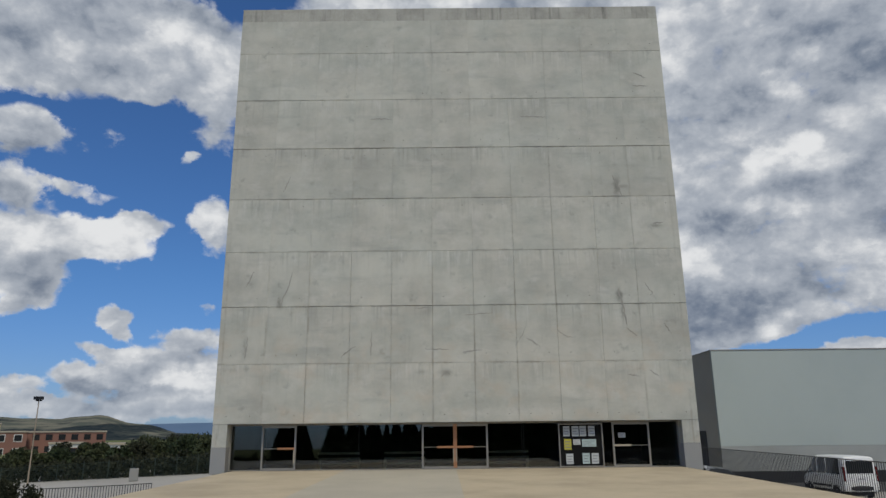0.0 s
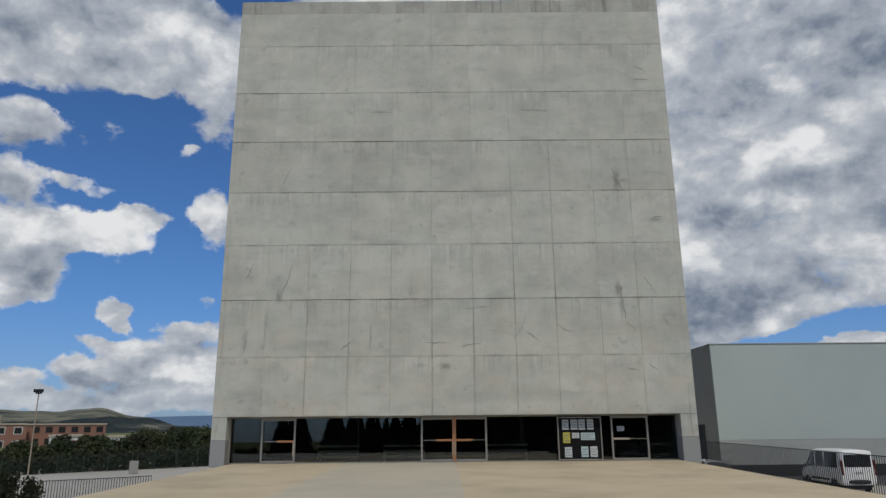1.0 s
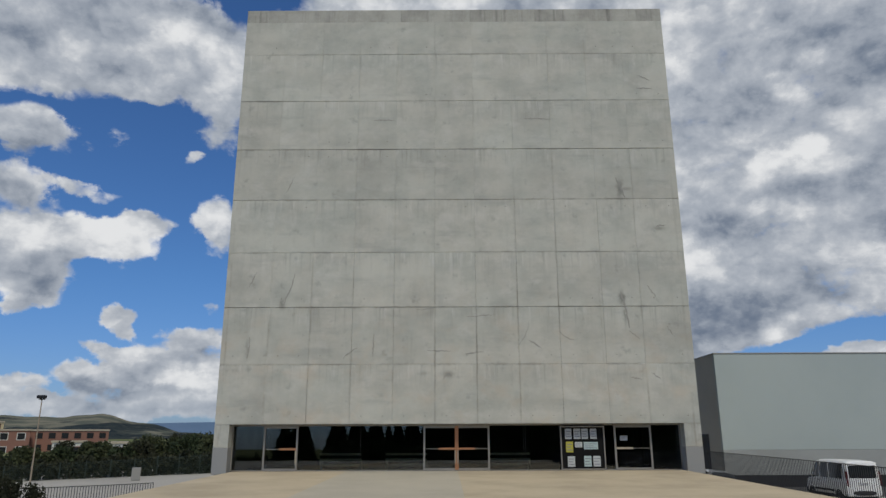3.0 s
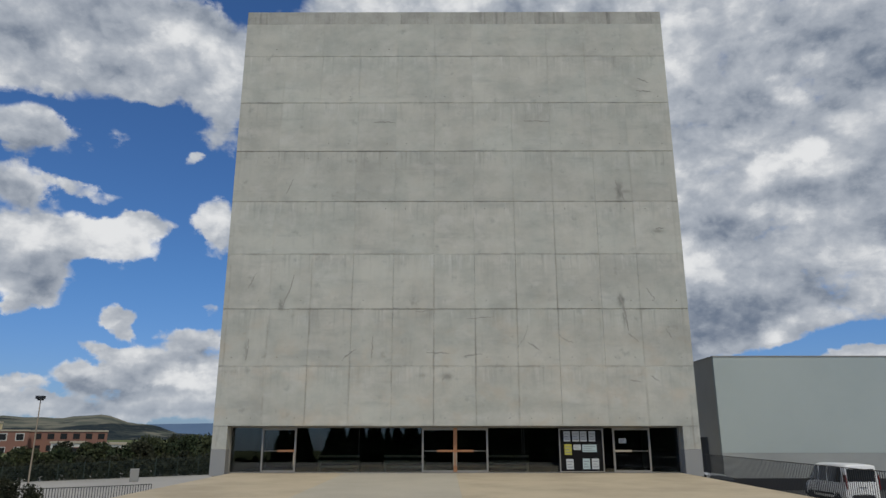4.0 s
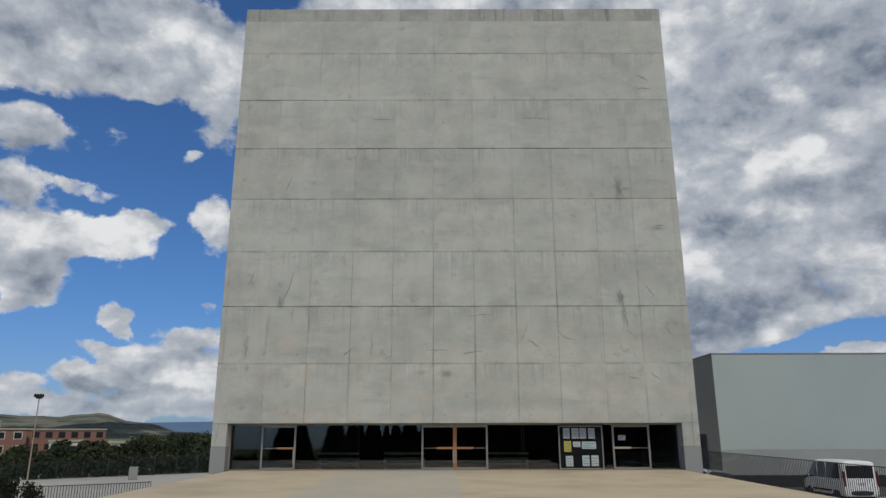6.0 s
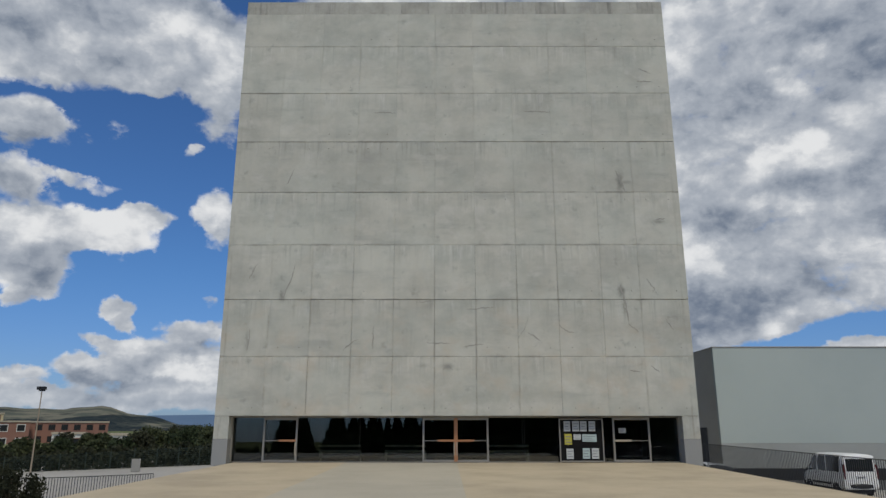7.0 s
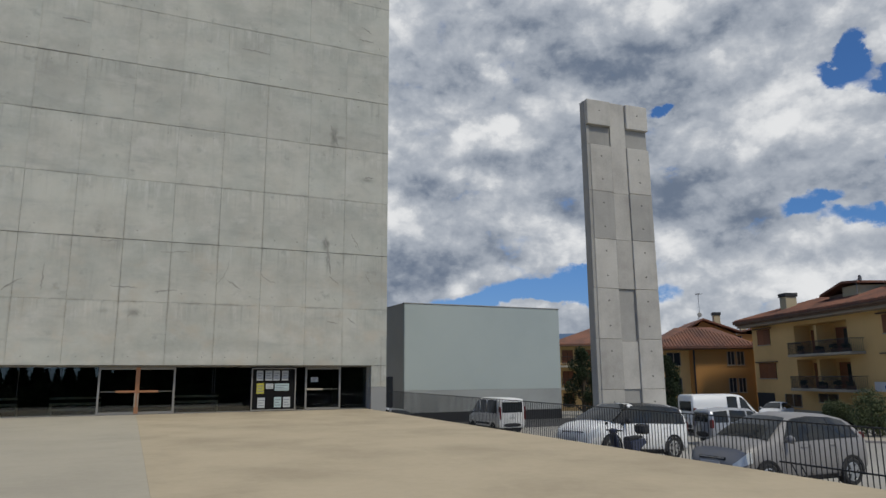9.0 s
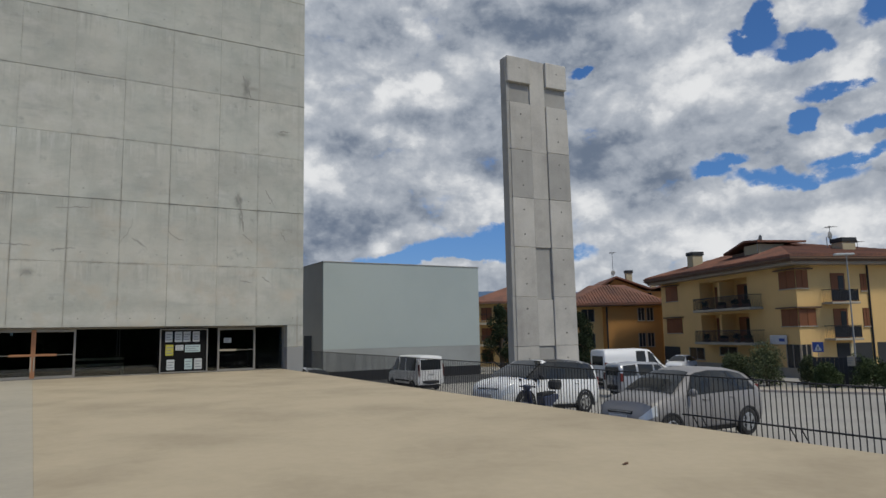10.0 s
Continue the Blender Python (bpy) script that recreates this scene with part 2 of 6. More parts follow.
M["hall_band"] = mat("hall_band_render", (0.34, 0.355, 0.34), 0.85, patch=0.3, amount=0.1)
# near-black for caps and window slots, and for shade painted over openings
M["dark"] = mat("dark_cap_and_shade", (0.03, 0.032, 0.032), 0.8)
# Near-black: the foyer's shade is put in this colour; also the board's backing
M["foyer"] = mat("foyer_unlit_black", (0.010, 0.010, 0.010), 0.8, spec=0.1)
M["steel"] = mat("brushed_steel", (0.36, 0.34, 0.30), 0.5, 0.7, grain=60, patches=0.1)
M["copper"] = mat("copper_rail", (0.50, 0.24, 0.12), 0.45, 0.6, patches=0.15)
M["iron"] = mat("painted_iron", (0.024, 0.025, 0.027), 0.5, 0.3, grain=60, patches=0.2)
M["greenwire"] = mat("green_wire", (0.035, 0.055, 0.045), 0.6)
M["glass"] = glass_mat("entrance_glass", (0.62, 0.66, 0.64), 1.78)
M["paper"] = mat("paper", (0.46, 0.48, 0.47), 0.8, tint=(0.5, 0.52, 0.52), grain=30, patches=0.1)
M["paper_y"] = mat("yellow_paper", (0.45, 0.41, 0.06), 0.8)
M["paper_b"] = mat("pale_blue_paper", (0.42, 0.52, 0.51), 0.8)
M["ink"] = mat("print_grey", (0.2, 0.21, 0.22), 0.8)
M["bench"] = mat("bench_wood", (0.62, 0.56, 0.46), 0.6, grain=20)
M["yellow"] = mat("ochre_render", (0.72, 0.475, 0.19), 0.9, tint=(0.56, 0.365, 0.15), grain=12, amount=0.12, patch=0.25, patches=0.25, bump=0.002, streak=0.15)
M["orange"] = mat("orange_render", (0.44, 0.215, 0.058), 0.9, tint=(0.35, 0.18, 0.058), grain=12, patch=0.3, patches=0.22, bump=0.002, streak=0.15)
M["cream"] = mat("cream_render", (0.50, 0.42, 0.26), 0.9, patch=0.3, streak=0.2)
M["tile"] = mat("clay_tile", (0.25, 0.105, 0.06), 0.9, tint=(0.11, 0.062, 0.048), grain=5, amount=0.4, patch=0.5, patches=0.35, bump=0.01)
M["soffit"] = mat("soffit_wood", (0.15, 0.09, 0.055), 0.8)
M["shutter"] = mat("brown_shutter", (0.22, 0.075, 0.024), 0.7, grain=15, per_piece=0.2)
M["fascia"] = mat("fascia", (0.33, 0.27, 0.20), 0.8)
M["slab"] = mat("balcony_slab", (0.40, 0.35, 0.27), 0.85, streak=0.3)
# faded red: distance haze is put into the brick colour
M["brick"] = mat("red_brick_hazed", (0.23, 0.115, 0.085), 0.9, tint=(0.17, 0.09, 0.07), patch=0.15)
M["whitewall"] = mat("white_render", (0.62, 0.62, 0.58), 0.9)
M["winglass"] = mat("window_dark", (0.022, 0.024, 0.026), 0.15, spec=0.3)
M["carglass"] = mat("car_glass", (0.020, 0.023, 0.024), 0.05, spec=0.42)
M["white"] = mat("white_paint", (0.76, 0.76, 0.745), 0.35, coat=0.3, patches=0.05, amount=0.03)
M["silver"] = mat("silver_paint", (0.36, 0.37, 0.385), 0.3, 0.35, coat=0.7, patches=0.05, amount=0.03)
M["greypaint"] = mat("grey_paint", (0.25, 0.24, 0.232), 0.5, 0.1, coat=0.15, patches=0.06, amount=0.03)
M["blackpaint"] = mat("black_paint", (0.014, 0.015, 0.016), 0.35, coat=0.15, spec=0.3)
M["bluepaint"] = mat("navy_paint", (0.02, 0.03, 0.07), 0.3, coat=0.6)
M["rubber"] = mat("rubber", (0.025, 0.025, 0.025), 0.85)
M["plastic"] = mat("black_plastic", (0.018, 0.018, 0.019), 0.6)
M["alloy"] = mat("alloy", (0.45, 0.46, 0.47), 0.35, 0.7)
M["lens"] = mat("headlight", (0.65, 0.68, 0.70), 0.12, spec=0.8)
M["tail"] = mat("tail_lens", (0.13, 0.010, 0.010), 0.2, spec=0.7)
M["plate"] = mat("plate_white", (0.6, 0.6, 0.6), 0.5)
M["dryleaf"] = mat("dry_leaf_brown", (0.20, 0.105, 0.06), 0.8)
M["tarmac"] = mat("dark_tarmac", (0.06, 0.06, 0.06), 0.9, tint=(0.04, 0.04, 0.04), grain=15, amount=0.3, patch=0.3, patches=0.3, bump=0.005)
M["signblue"] = mat("sign_blue", (0.03, 0.07, 0.28), 0.4)
M["bark"] = mat("bark", (0.10, 0.075, 0.05), 0.95, grain=15, bump=0.02)
M["leaf"] = leaf_mat("leaf", (0.03, 0.048, 0.016), (0.075, 0.095, 0.035))
M["leaf_dark"] = leaf_mat("leaf_dark", (0.014, 0.024, 0.011), (0.036, 0.05, 0.02))
M["leaf_scrub"] = leaf_mat("leaf_scrub", (0.016, 0.020, 0.011), (0.04, 0.042, 0.022))
M["leaf_olive"] = leaf_mat("leaf_olive", (0.05, 0.065, 0.028), (0.115, 0.13, 0.06))
M["leaf_far"] = leaf_mat("leaf_far", (0.020, 0.030, 0.014), (0.060, 0.068, 0.028))
def hill_mat():
    """Dark woods with pale fields between them; thin haze is mixed into the colours."""
    m = bpy.data.materials.new("wooded_hill")
    m.use_nodes = True
    g = Nodes(m.node_tree)
    p = g.n("ShaderNodeTexCoord").outputs["Object"]
    open_land = g.step(g.noise(g.v("MULTIPLY", p, (1.0, 0.45, 2.6)), 0.0062, 6.0, 0.60), 0.50, 0.58)
    tufts = g.noise(p, 0.05, 5.0, 0.7)
    wood = g.mix(g.step(tufts, 0.35, 0.7), (0.020, 0.028, 0.034), (0.046, 0.056, 0.054))
    field = g.mix(g.step(g.noise(p, 0.018, 4.0), 0.4, 0.6), (0.165, 0.16, 0.125), (0.085, 0.095, 0.08))
    b = g.n("ShaderNodeBsdfPrincipled")
    g.put(b.inputs["Base Color"], g.mix(open_land, wood, field))
    b.inputs["Roughness"].default_value, b.inputs["Specular IOR Level"].default_value = 1.0, 0.0
    g.t.links.new(b.outputs[0], g.n("ShaderNodeOutputMaterial").inputs["Surface"])
    return m


M["hill_near"] = hill_mat()
# the blue of distance haze is painted into this hill colour
M["hill_far"] = mat("hazed_blue_hill", (0.11, 0.165, 0.25), 1.0, tint=(0.08, 0.13, 0.20), grain=0.02, patch=0.004, spec=0.0)
M["field"] = mat("far_fields", (0.16, 0.17, 0.09), 1.0, tint=(0.08, 0.10, 0.05), grain=0.2, amount=0.3, patch=0.02, patches=0.5, spec=0.0)
M["grass"] = mat("verge_grass", (0.10, 0.13, 0.05), 1.0, tint=(0.06, 0.085, 0.03), grain=4, amount=0.5, patch=0.2, patches=0.4, bump=0.02)


# ---------- mesh helpers ----------
def part(name, bm, material, parent=None, label="", smooth=False):
    """Links a bmesh as one mesh object under a thing or a part; its place is given in its parent's frame."""
    me = bpy.data.meshes.new(name)
    bmesh.ops.recalc_face_normals(bm, faces=bm.faces[:])
    bm.to_mesh(me)
    bm.free()
    for mm in material if isinstance(material, (list, tuple)) else (material,):
        me.materials.append(mm)
    if smooth:
        for poly in me.polygons:
            poly.use_smooth = True
    ob = new(name, me)
    if parent is not None:
        ob.parent = parent
    if label:
        tagged(ob, label)
    return ob


def thing(name, label, category, m=Matrix(), group="", kind=""):
    ob = new(name)
    ob.empty_display_size = 0.2
    ob.matrix_world = m
    return tagged(ob, label, category, group, kind)


def box(x0, x1, y0, y1, z0, z1, bevel=0.0, bm=None, m=None):
    own = bm is None
    bm = bmesh.new() if own else bm
    r = bmesh.ops.create_cube(bm, size=1.0)
    vs = r["verts"]
    for v in vs:
        v.co = Vector(((x0 + x1) / 2 + v.co.x * (x1 - x0), (y0 + y1) / 2 + v.co.y * (y1 - y0), (z0 + z1) / 2 + v.co.z * (z1 - z0)))
    if bevel:
        es = list({e for v in vs for e in v.link_edges})
        r = bmesh.ops.bevel(bm, geom=es, offset=bevel, segments=1, affect="EDGES", profile=0.5)
        vs = r["verts"] if not own else bm.verts[:]
    if m is not None:
        bmesh.ops.transform(bm, matrix=m, verts=list(vs) if not own else bm.verts[:])
    return bm


def rod(a, b, r0, r1=None, n=8, bm=None, cap=True):
    own = bm is None
    bm = bmesh.new() if own else bm
    a, b = Vector(a), Vector(b)
    r1 = r0 if r1 is None else r1
    q = (b - a).to_track_quat("Z", "Y").to_matrix()
    rings = []
    for c, r in ((a, r0), (b, r1)):
        rings.append([bm.verts.new(c + q @ Vector((math.cos(2 * math.pi * i / n) * r, math.sin(2 * math.pi * i / n) * r, 0))) for i in range(n)])
    for i in range(n):
        bm.faces.new((rings[0][i], rings[0][(i + 1) % n], rings[1][(i + 1) % n], rings[1][i]))
    if cap:
        bm.faces.new(rings[0][::-1])
        bm.faces.new(rings[1])
    return bm


def tube(points, r, n=7, bm=None):
    bm = bmesh.new() if bm is None else bm
    for a, b in zip(points, points[1:]):
        rod(a, b, r, r, n, bm)
    return bm


def slab(poly, z0, z1):
    """A plate with the outline poly (x, y); z0 and z1 may be functions of the place."""
    bm = bmesh.new()
    f0 = z0 if callable(z0) else lambda x, y: z0
    f1 = z1 if callable(z1) else lambda x, y: z1
    lo = [bm.verts.new((x, y, f0(x, y))) for x, y in poly]
    hi = [bm.verts.new((x, y, f1(x, y))) for x, y in poly]
    bm.faces.new(lo[::-1])
    bm.faces.new(hi)
    for i in range(len(poly)):
        j = (i + 1) % len(poly)
        bm.faces.new((lo[i], lo[j], hi[j], hi[i]))
    return bm


def prism(profile, axis, a, b, bevel=0.0):
    """A profile of pairs drawn along an axis: 'x' takes (y, z), 'y' takes (x, z)."""
    bm = bmesh.new()
    put = (lambda p, t: (t, p[0], p[1])) if axis == "x" else (lambda p, t: (p[0], t, p[1]))
    lo = [bm.verts.new(put(p, a)) for p in profile]
    hi = [bm.verts.new(put(p, b)) for p in profile]
    bm.faces.new(lo)
    bm.faces.new(hi[::-1])
    for i in range(len(profile)):
        j = (i + 1) % len(profile)
        bm.faces.new((lo[i], hi[i], hi[j], lo[j]))
    if bevel:
        bmesh.ops.bevel(bm, geom=bm.edges[:], offset=bevel, segments=2, affect="EDGES", profile=0.5)
    return bm


def lerp(a, b, t):
    return a + (b - a) * t


def smooth01(t):
    t = max(0.0, min(1.0, t))
    return t * t * (3 - 2 * t)


def crown_mesh(rng, blobs, per, size, flat=1.0):
    bm = bmesh.new()
    for cx, cy, cz, r in blobs:
        for _ in range(per):
            d = Vector((rng.gauss(0, 1), rng.gauss(0, 1), rng.gauss(0, 1) * flat)).normalized() * r * rng.uniform(0.45, 1.05)
            c = Vector((cx, cy, cz)) + d
            q = Euler((rng.uniform(0, 6.3), rng.uniform(0, 6.3), rng.uniform(0, 6.3))).to_matrix()
            s = size * rng.uniform(0.6, 1.4)
            pts = [c + q @ Vector(p) * s for p in ((-0.5, -0.1, 0), (0, -0.42, 0.08), (0.55, 0, 0), (0, 0.42, 0.08))]
            bm.faces.new([bm.verts.new(p) for p in pts])
    return bm


def ground_z(x, y):
    """The lot falls gently away from the forecourt, then lies level."""
    s = (x - 12 + (y + 20) * 0.5) / 22 if x > 0 else (-x - 12 + (y + 25) * 0.4) / 16
    return -0.86 - 1.34 * smooth01(s)


def structure(name, bm, material, label, smooth=False):
    ob = part(name, bm, material, None, label, smooth)
    return tagged(ob, category=name.split("_")[0], kind="structure")


# ---------- ground ----------
def make_ground():
    xs = [-3000, -1200, -500, -250, -140] + [-100 + 4 * i for i in range(51)] + [140, 250, 500, 1200, 3000]
    bm = bmesh.new()
    rows = [[bm.verts.new((x, y, ground_z(x, y))) for x in xs] for y in xs]
    for i in range(len(xs) - 1):
        for j in range(len(xs) - 1):
            f = bm.faces.new((rows[i][j], rows[i][j + 1], rows[i + 1][j + 1], rows[i + 1][j]))
            f.material_index = 0 if abs(xs[j] + 2) < 100 and abs(xs[i] + 2) < 100 else 1
    ob = structure("ground", bm, (M["lot"], M["field"]), "pale worn paved parking ground running out to fields", True)
    return ob


make_ground()
structure("road_hall", box(19.5, 44.0, 12.6, 20.9, -2.5, -2.19), M["tarmac"], "dark tarmac lane in front of the hall")
SLOPE = 0.011


def ramp_z(x, y):
    return SLOPE * min(y, 0.0)


def make_ramp():
    base = thing("forecourt", "raised beige concrete forecourt sloping gently up to the church", "forecourt", kind="structure")
    y0, y1 = -44.0, 0.42
    left, right = -10.35, 10.42
    for x0, x1, key, name, dz in ((left, -5.102, "ramp", "paving_bay", 0), (-5.10, -0.002, "strip", "paving_strip", 0), (0.0, right, "ramp", "paving_bay", 0)):
        bm = bmesh.new()
        n = 30
        ys = [y0 + (y1 - y0) * i / n for i in range(n + 1)]
        nx = 6
        grid = []
        for y in ys:
            row = []
            for k in range(nx + 1):
                x = x0 + (x1 - x0) * k / nx
                row.append(bm.verts.new((x, y, ramp_z(x, y) + 0.006 * noise.noise((x * 0.5, y * 0.3, 0)) if y < -1 else ramp_z(x, y))))
            grid.append(row)
        for i in range(n):
            for k in range(nx):
                bm.faces.new((grid[i][k], grid[i][k + 1], grid[i + 1][k + 1], grid[i + 1][k]))
        edge = [e for e in bm.edges if len(e.link_faces) == 1]
        r = bmesh.ops.extrude_edge_only(bm, edges=edge)
        for v in r["geom"]:
            if isinstance(v, bmesh.types.BMVert):
                v.co.z = -2.6
        part(name, bm, M[key], base, "smooth grey concrete strip" if key == "strip" else "beige screed bay", False)
    return base


make_ramp()


# ---------- church ----------
FX0, FX1, LINTEL, PITCH, TOP = -11.25, 11.25, 2.09, 2.745, 24.03
ROWS_Z = [LINTEL + PITCH * k for k in range(8)] + [TOP]
COLS_X = [FX0, -9.05, -7.05, -5.02, -3.03, -1.04, 0.95, 2.97, 4.95, 7.1, 8.95, FX1]


def facade_mat():
    """Cast concrete: cloudy tone, lime bloom, fine pits, rain runs, and a few old damp marks."""
    m = bpy.data.materials.new("cast_concrete")
    m.use_nodes = True
    g = Nodes(m.node_tree)
    p = g.n("ShaderNodeTexCoord").outputs["Object"]
    rnd = g.n("ShaderNodeObjectInfo").outputs["Random"]
    x, y, z = g.xyz(p)[0], g.xyz(p)[1], g.xyz(p)[2]
    shift = g.v("ADD", p, g.vec(g.m("MULTIPLY", rnd, 3.0), 0.0, 0.0))
    cloudy = g.noise(p, 0.30, 6.0, 0.62)
    lift = g.noise(g.v("MULTIPLY", shift, (0.8, 1.0, 1.1)), 0.8, 6.0, 0.62)
    fine = g.noise(p, 9.0, 5.0, 0.7)
    runs = g.noise(g.v("MULTIPLY", p, (2.6, 1.0, 0.30)), 1.0, 6.0, 0.7)
    f = g.m("ADD", g.m("MULTIPLY", g.step(cloudy, 0.36, 0.66), 0.44), g.m("MULTIPLY", g.step(lift, 0.40, 0.66), 0.34))
    f = g.m("MULTIPLY_ADD", g.step(runs, 0.52, 0.78), 0.24, f)
    f = g.m("MULTIPLY_ADD", g.step(fine, 0.35, 0.75), 0.05, f, clamp=True)
    col = g.mix(f, (0.515, 0.503, 0.432), (0.333, 0.331, 0.290))
    bloom = g.noise(g.v("MULTIPLY", shift, (1.0, 1.0, 1.5)), 0.7, 6.0, 0.65)
    col = g.mix(g.m("MULTIPLY", g.step(bloom, 0.50, 0.70), 0.46), col, (0.57, 0.555, 0.495))
    blot = g.noise(g.v("ADD", p, (5.0, 0.0, 9.0)), 1.5, 4.0, 0.6)
    col = g.mix(g.m("MULTIPLY", g.step(blot, 0.58, 0.76), 0.55), col, (0.25, 0.25, 0.225))
    # rain runs and lime bloom that start at the lift joints and fade downwards
    down = g.m("FRACT", g.m("MULTIPLY", g.m("SUBTRACT", TOP + 40 * PITCH, z), 1 / PITCH))
    fade = g.step(down, 0.0, 0.55, 1.0, 0.0)
    drip = g.noise(g.v("MULTIPLY", p, (4.5, 1.0, 0.22)), 1.0, 5.0, 0.65)
    col = g.mix(g.m("MULTIPLY", g.m("MULTIPLY", fade, g.step(drip, 0.50, 0.74)), 0.52), col, (0.235, 0.232, 0.205))
    lime = g.noise(g.v("MULTIPLY", g.v("ADD", p, (3.0, 0.0, 1.0)), (3.0, 1.0, 0.5)), 1.0, 5.0, 0.65)
    col = g.mix(g.m("MULTIPLY", g.m("MULTIPLY", fade, g.step(lime, 0.52, 0.72)), 0.55), col, (0.62, 0.61, 0.56))
    # faint board marks of single pours
    cool = g.step(g.noise(g.v("MULTIPLY", shift, (0.5, 1.0, 0.7)), 0.5, 3.0), 0.42, 0.62)
    col = g.mix(g.m("MULTIPLY", cool, 0.35), col, g.mix(1.0, col, (0.90, 0.965, 0.985), "MULTIPLY"))
    # long level smudges, and a brownish bloom, strongest over the lower lifts
    smear = g.noise(g.v("MULTIPLY", g.v("ADD", p, (11.0, 0.0, 2.0)), (0.35, 1.0, 1.7)), 1.0, 5.0, 0.6)
    col = g.mix(g.m("MULTIPLY", g.step(smear, 0.54, 0.72), 0.40), col, (0.30, 0.305, 0.28))
    warm_bloom = g.noise(g.v("MULTIPLY", g.v("ADD", p, (1.0, 0.0, 17.0)), (0.8, 1.0, 1.0)), 0.9, 5.0, 0.6)
    col = g.mix(g.m("MULTIPLY", g.m("MULTIPLY", g.step(warm_bloom, 0.48, 0.70), g.step(z, 4.5, 9.5, 1.0, 0.15)), 0.38), col, (0.49, 0.405, 0.30))
    # damp marks with a shape of their own: x, z, half width, half height, strength
    marks = ((8.32, 13.6, 0.16, 0.5, .7), (8.05, 8.0, 0.13, 0.32, .75), (8.12, 7.2, 0.06, 0.55, .5), (-8.42, 7.75, 0.13, 0.25, .65),
             (10.15, 11.5, 0.28, 0.10, .6), (-0.4, 4.35, 0.26, 0.16, .6), (-1.6, 4.4, .26, .1, .35), (8.6, 13.6, 0.30, 0.10, .4), (-10.0, 5.6, 0.08, 0.5, .35))
    wob = g.noise(p, 3.0, 4.0, 0.6)
    total = None
    for a, b, ra, rb, w in marks:
        u = g.m("MULTIPLY", g.m("SUBTRACT", g.m("MULTIPLY_ADD", wob, 0.5, x), a + 0.25), 1 / ra)
        v = g.m("MULTIPLY", g.m("SUBTRACT", z, b), 1 / rb)
        e = g.m("MULTIPLY", g.m("EXPONENT", g.m("MULTIPLY", g.m("ADD", g.m("MULTIPLY", u, u), g.m("MULTIPLY", v, v)), -1.0)), w)
        total = e if total is None else g.m("MAXIMUM", total, e)
    col = g.mix(total, col, (0.15, 0.15, 0.13))
    # brown fuzz along the upright joints, and soot along the lift joints, both patchy
    bay = g.m("ABSOLUTE", g.m("SUBTRACT", g.m("FRACT", g.m("MULTIPLY_ADD", g.m("MULTIPLY_ADD", g.noise(p, 1.3, 3.0), 0.10, x), 0.5, 19.995)), 0.5))
    broken = g.step(g.noise(g.v("MULTIPLY", g.v("ADD", p, (7.0, 0.0, 3.0)), (0.45, 1.0, 0.35)), 1.0, 5.0, 0.7), 0.44, 0.66)
    low = g.step(z, 6.0, 13.0, 1.0, 0.45)
    col = g.mix(g.m("MULTIPLY", g.m("MULTIPLY", g.step(bay, 0.0, 0.045, 1.0, 0.0), broken), g.m("MULTIPLY", low, 0.55)), col, (0.235, 0.215, 0.175))
    rise = g.m("ABSOLUTE", g.m("SUBTRACT", g.m("FRACT", g.m("MULTIPLY", g.m("SUBTRACT", g.m("MULTIPLY_ADD", g.noise(p, 2.2, 4.0, 0.65), 0.12, z), LINTEL + 0.06 - 20.5 * PITCH), 1 / PITCH)), 0.5))
    soot = g.step(g.noise(g.v("MULTIPLY", g.v("ADD", p, (2.0, 0.0, 31.0)), (0.55, 1.0, 1.0)), 1.0, 5.0, 0.7), 0.42, 0.66)
    col = g.mix(g.m("MULTIPLY", g.m("MULTIPLY", g.step(rise, 0.0, 0.035, 1.0, 0.0), soot), 0.55), col, (0.20, 0.195, 0.17))
    # each lift was cast from its own batch
    batch = g.n("ShaderNodeTexWhiteNoise", noise_dimensions="1D")
    g.put(batch.inputs["W"], g.m("FLOOR", g.m("MULTIPLY", g.m("SUBTRACT", z, LINTEL), 1 / PITCH)))
    col = g.scale(col, g.m("MULTIPLY_ADD", batch.outputs["Value"], 0.09, 0.955))
    col = g.scale(col, g.m("MULTIPLY_ADD", rnd, 0.035, 0.975))
    b = g.n("ShaderNodeBsdfPrincipled")
    g.put(b.inputs["Base Color"], col)
    b.inputs["Roughness"].default_value = 0.82
    b.inputs["Specular IOR Level"].default_value = 0.3
    bn = g.n("ShaderNodeBump")
    bn.inputs["Distance"].default_value = 0.006
    g.put(bn.inputs["Height"], g.m("ADD", fine, lift))
    g.put(b.inputs["Normal"], bn.outputs[0])
    g.t.links.new(b.outputs[0], g.n("ShaderNodeOutputMaterial").inputs["Surface"])
    return m


M["cast"] = facade_mat()
M["cap"] = mat("parapet_concrete", (0.43, 0.42, 0.365), 0.85, tint=(0.17, 0.165, 0.145), grain=8, amount=0.12, patch=0.7, patches=0.24, bump=0.006, per_piece=0.07, streak=0.8)
M["hole"] = mat("tie_hole_shade", (0.15, 0.147, 0.13), 0.9)
M["crack"] = mat("crack_fill", (0.315, 0.305, 0.27), 0.9)


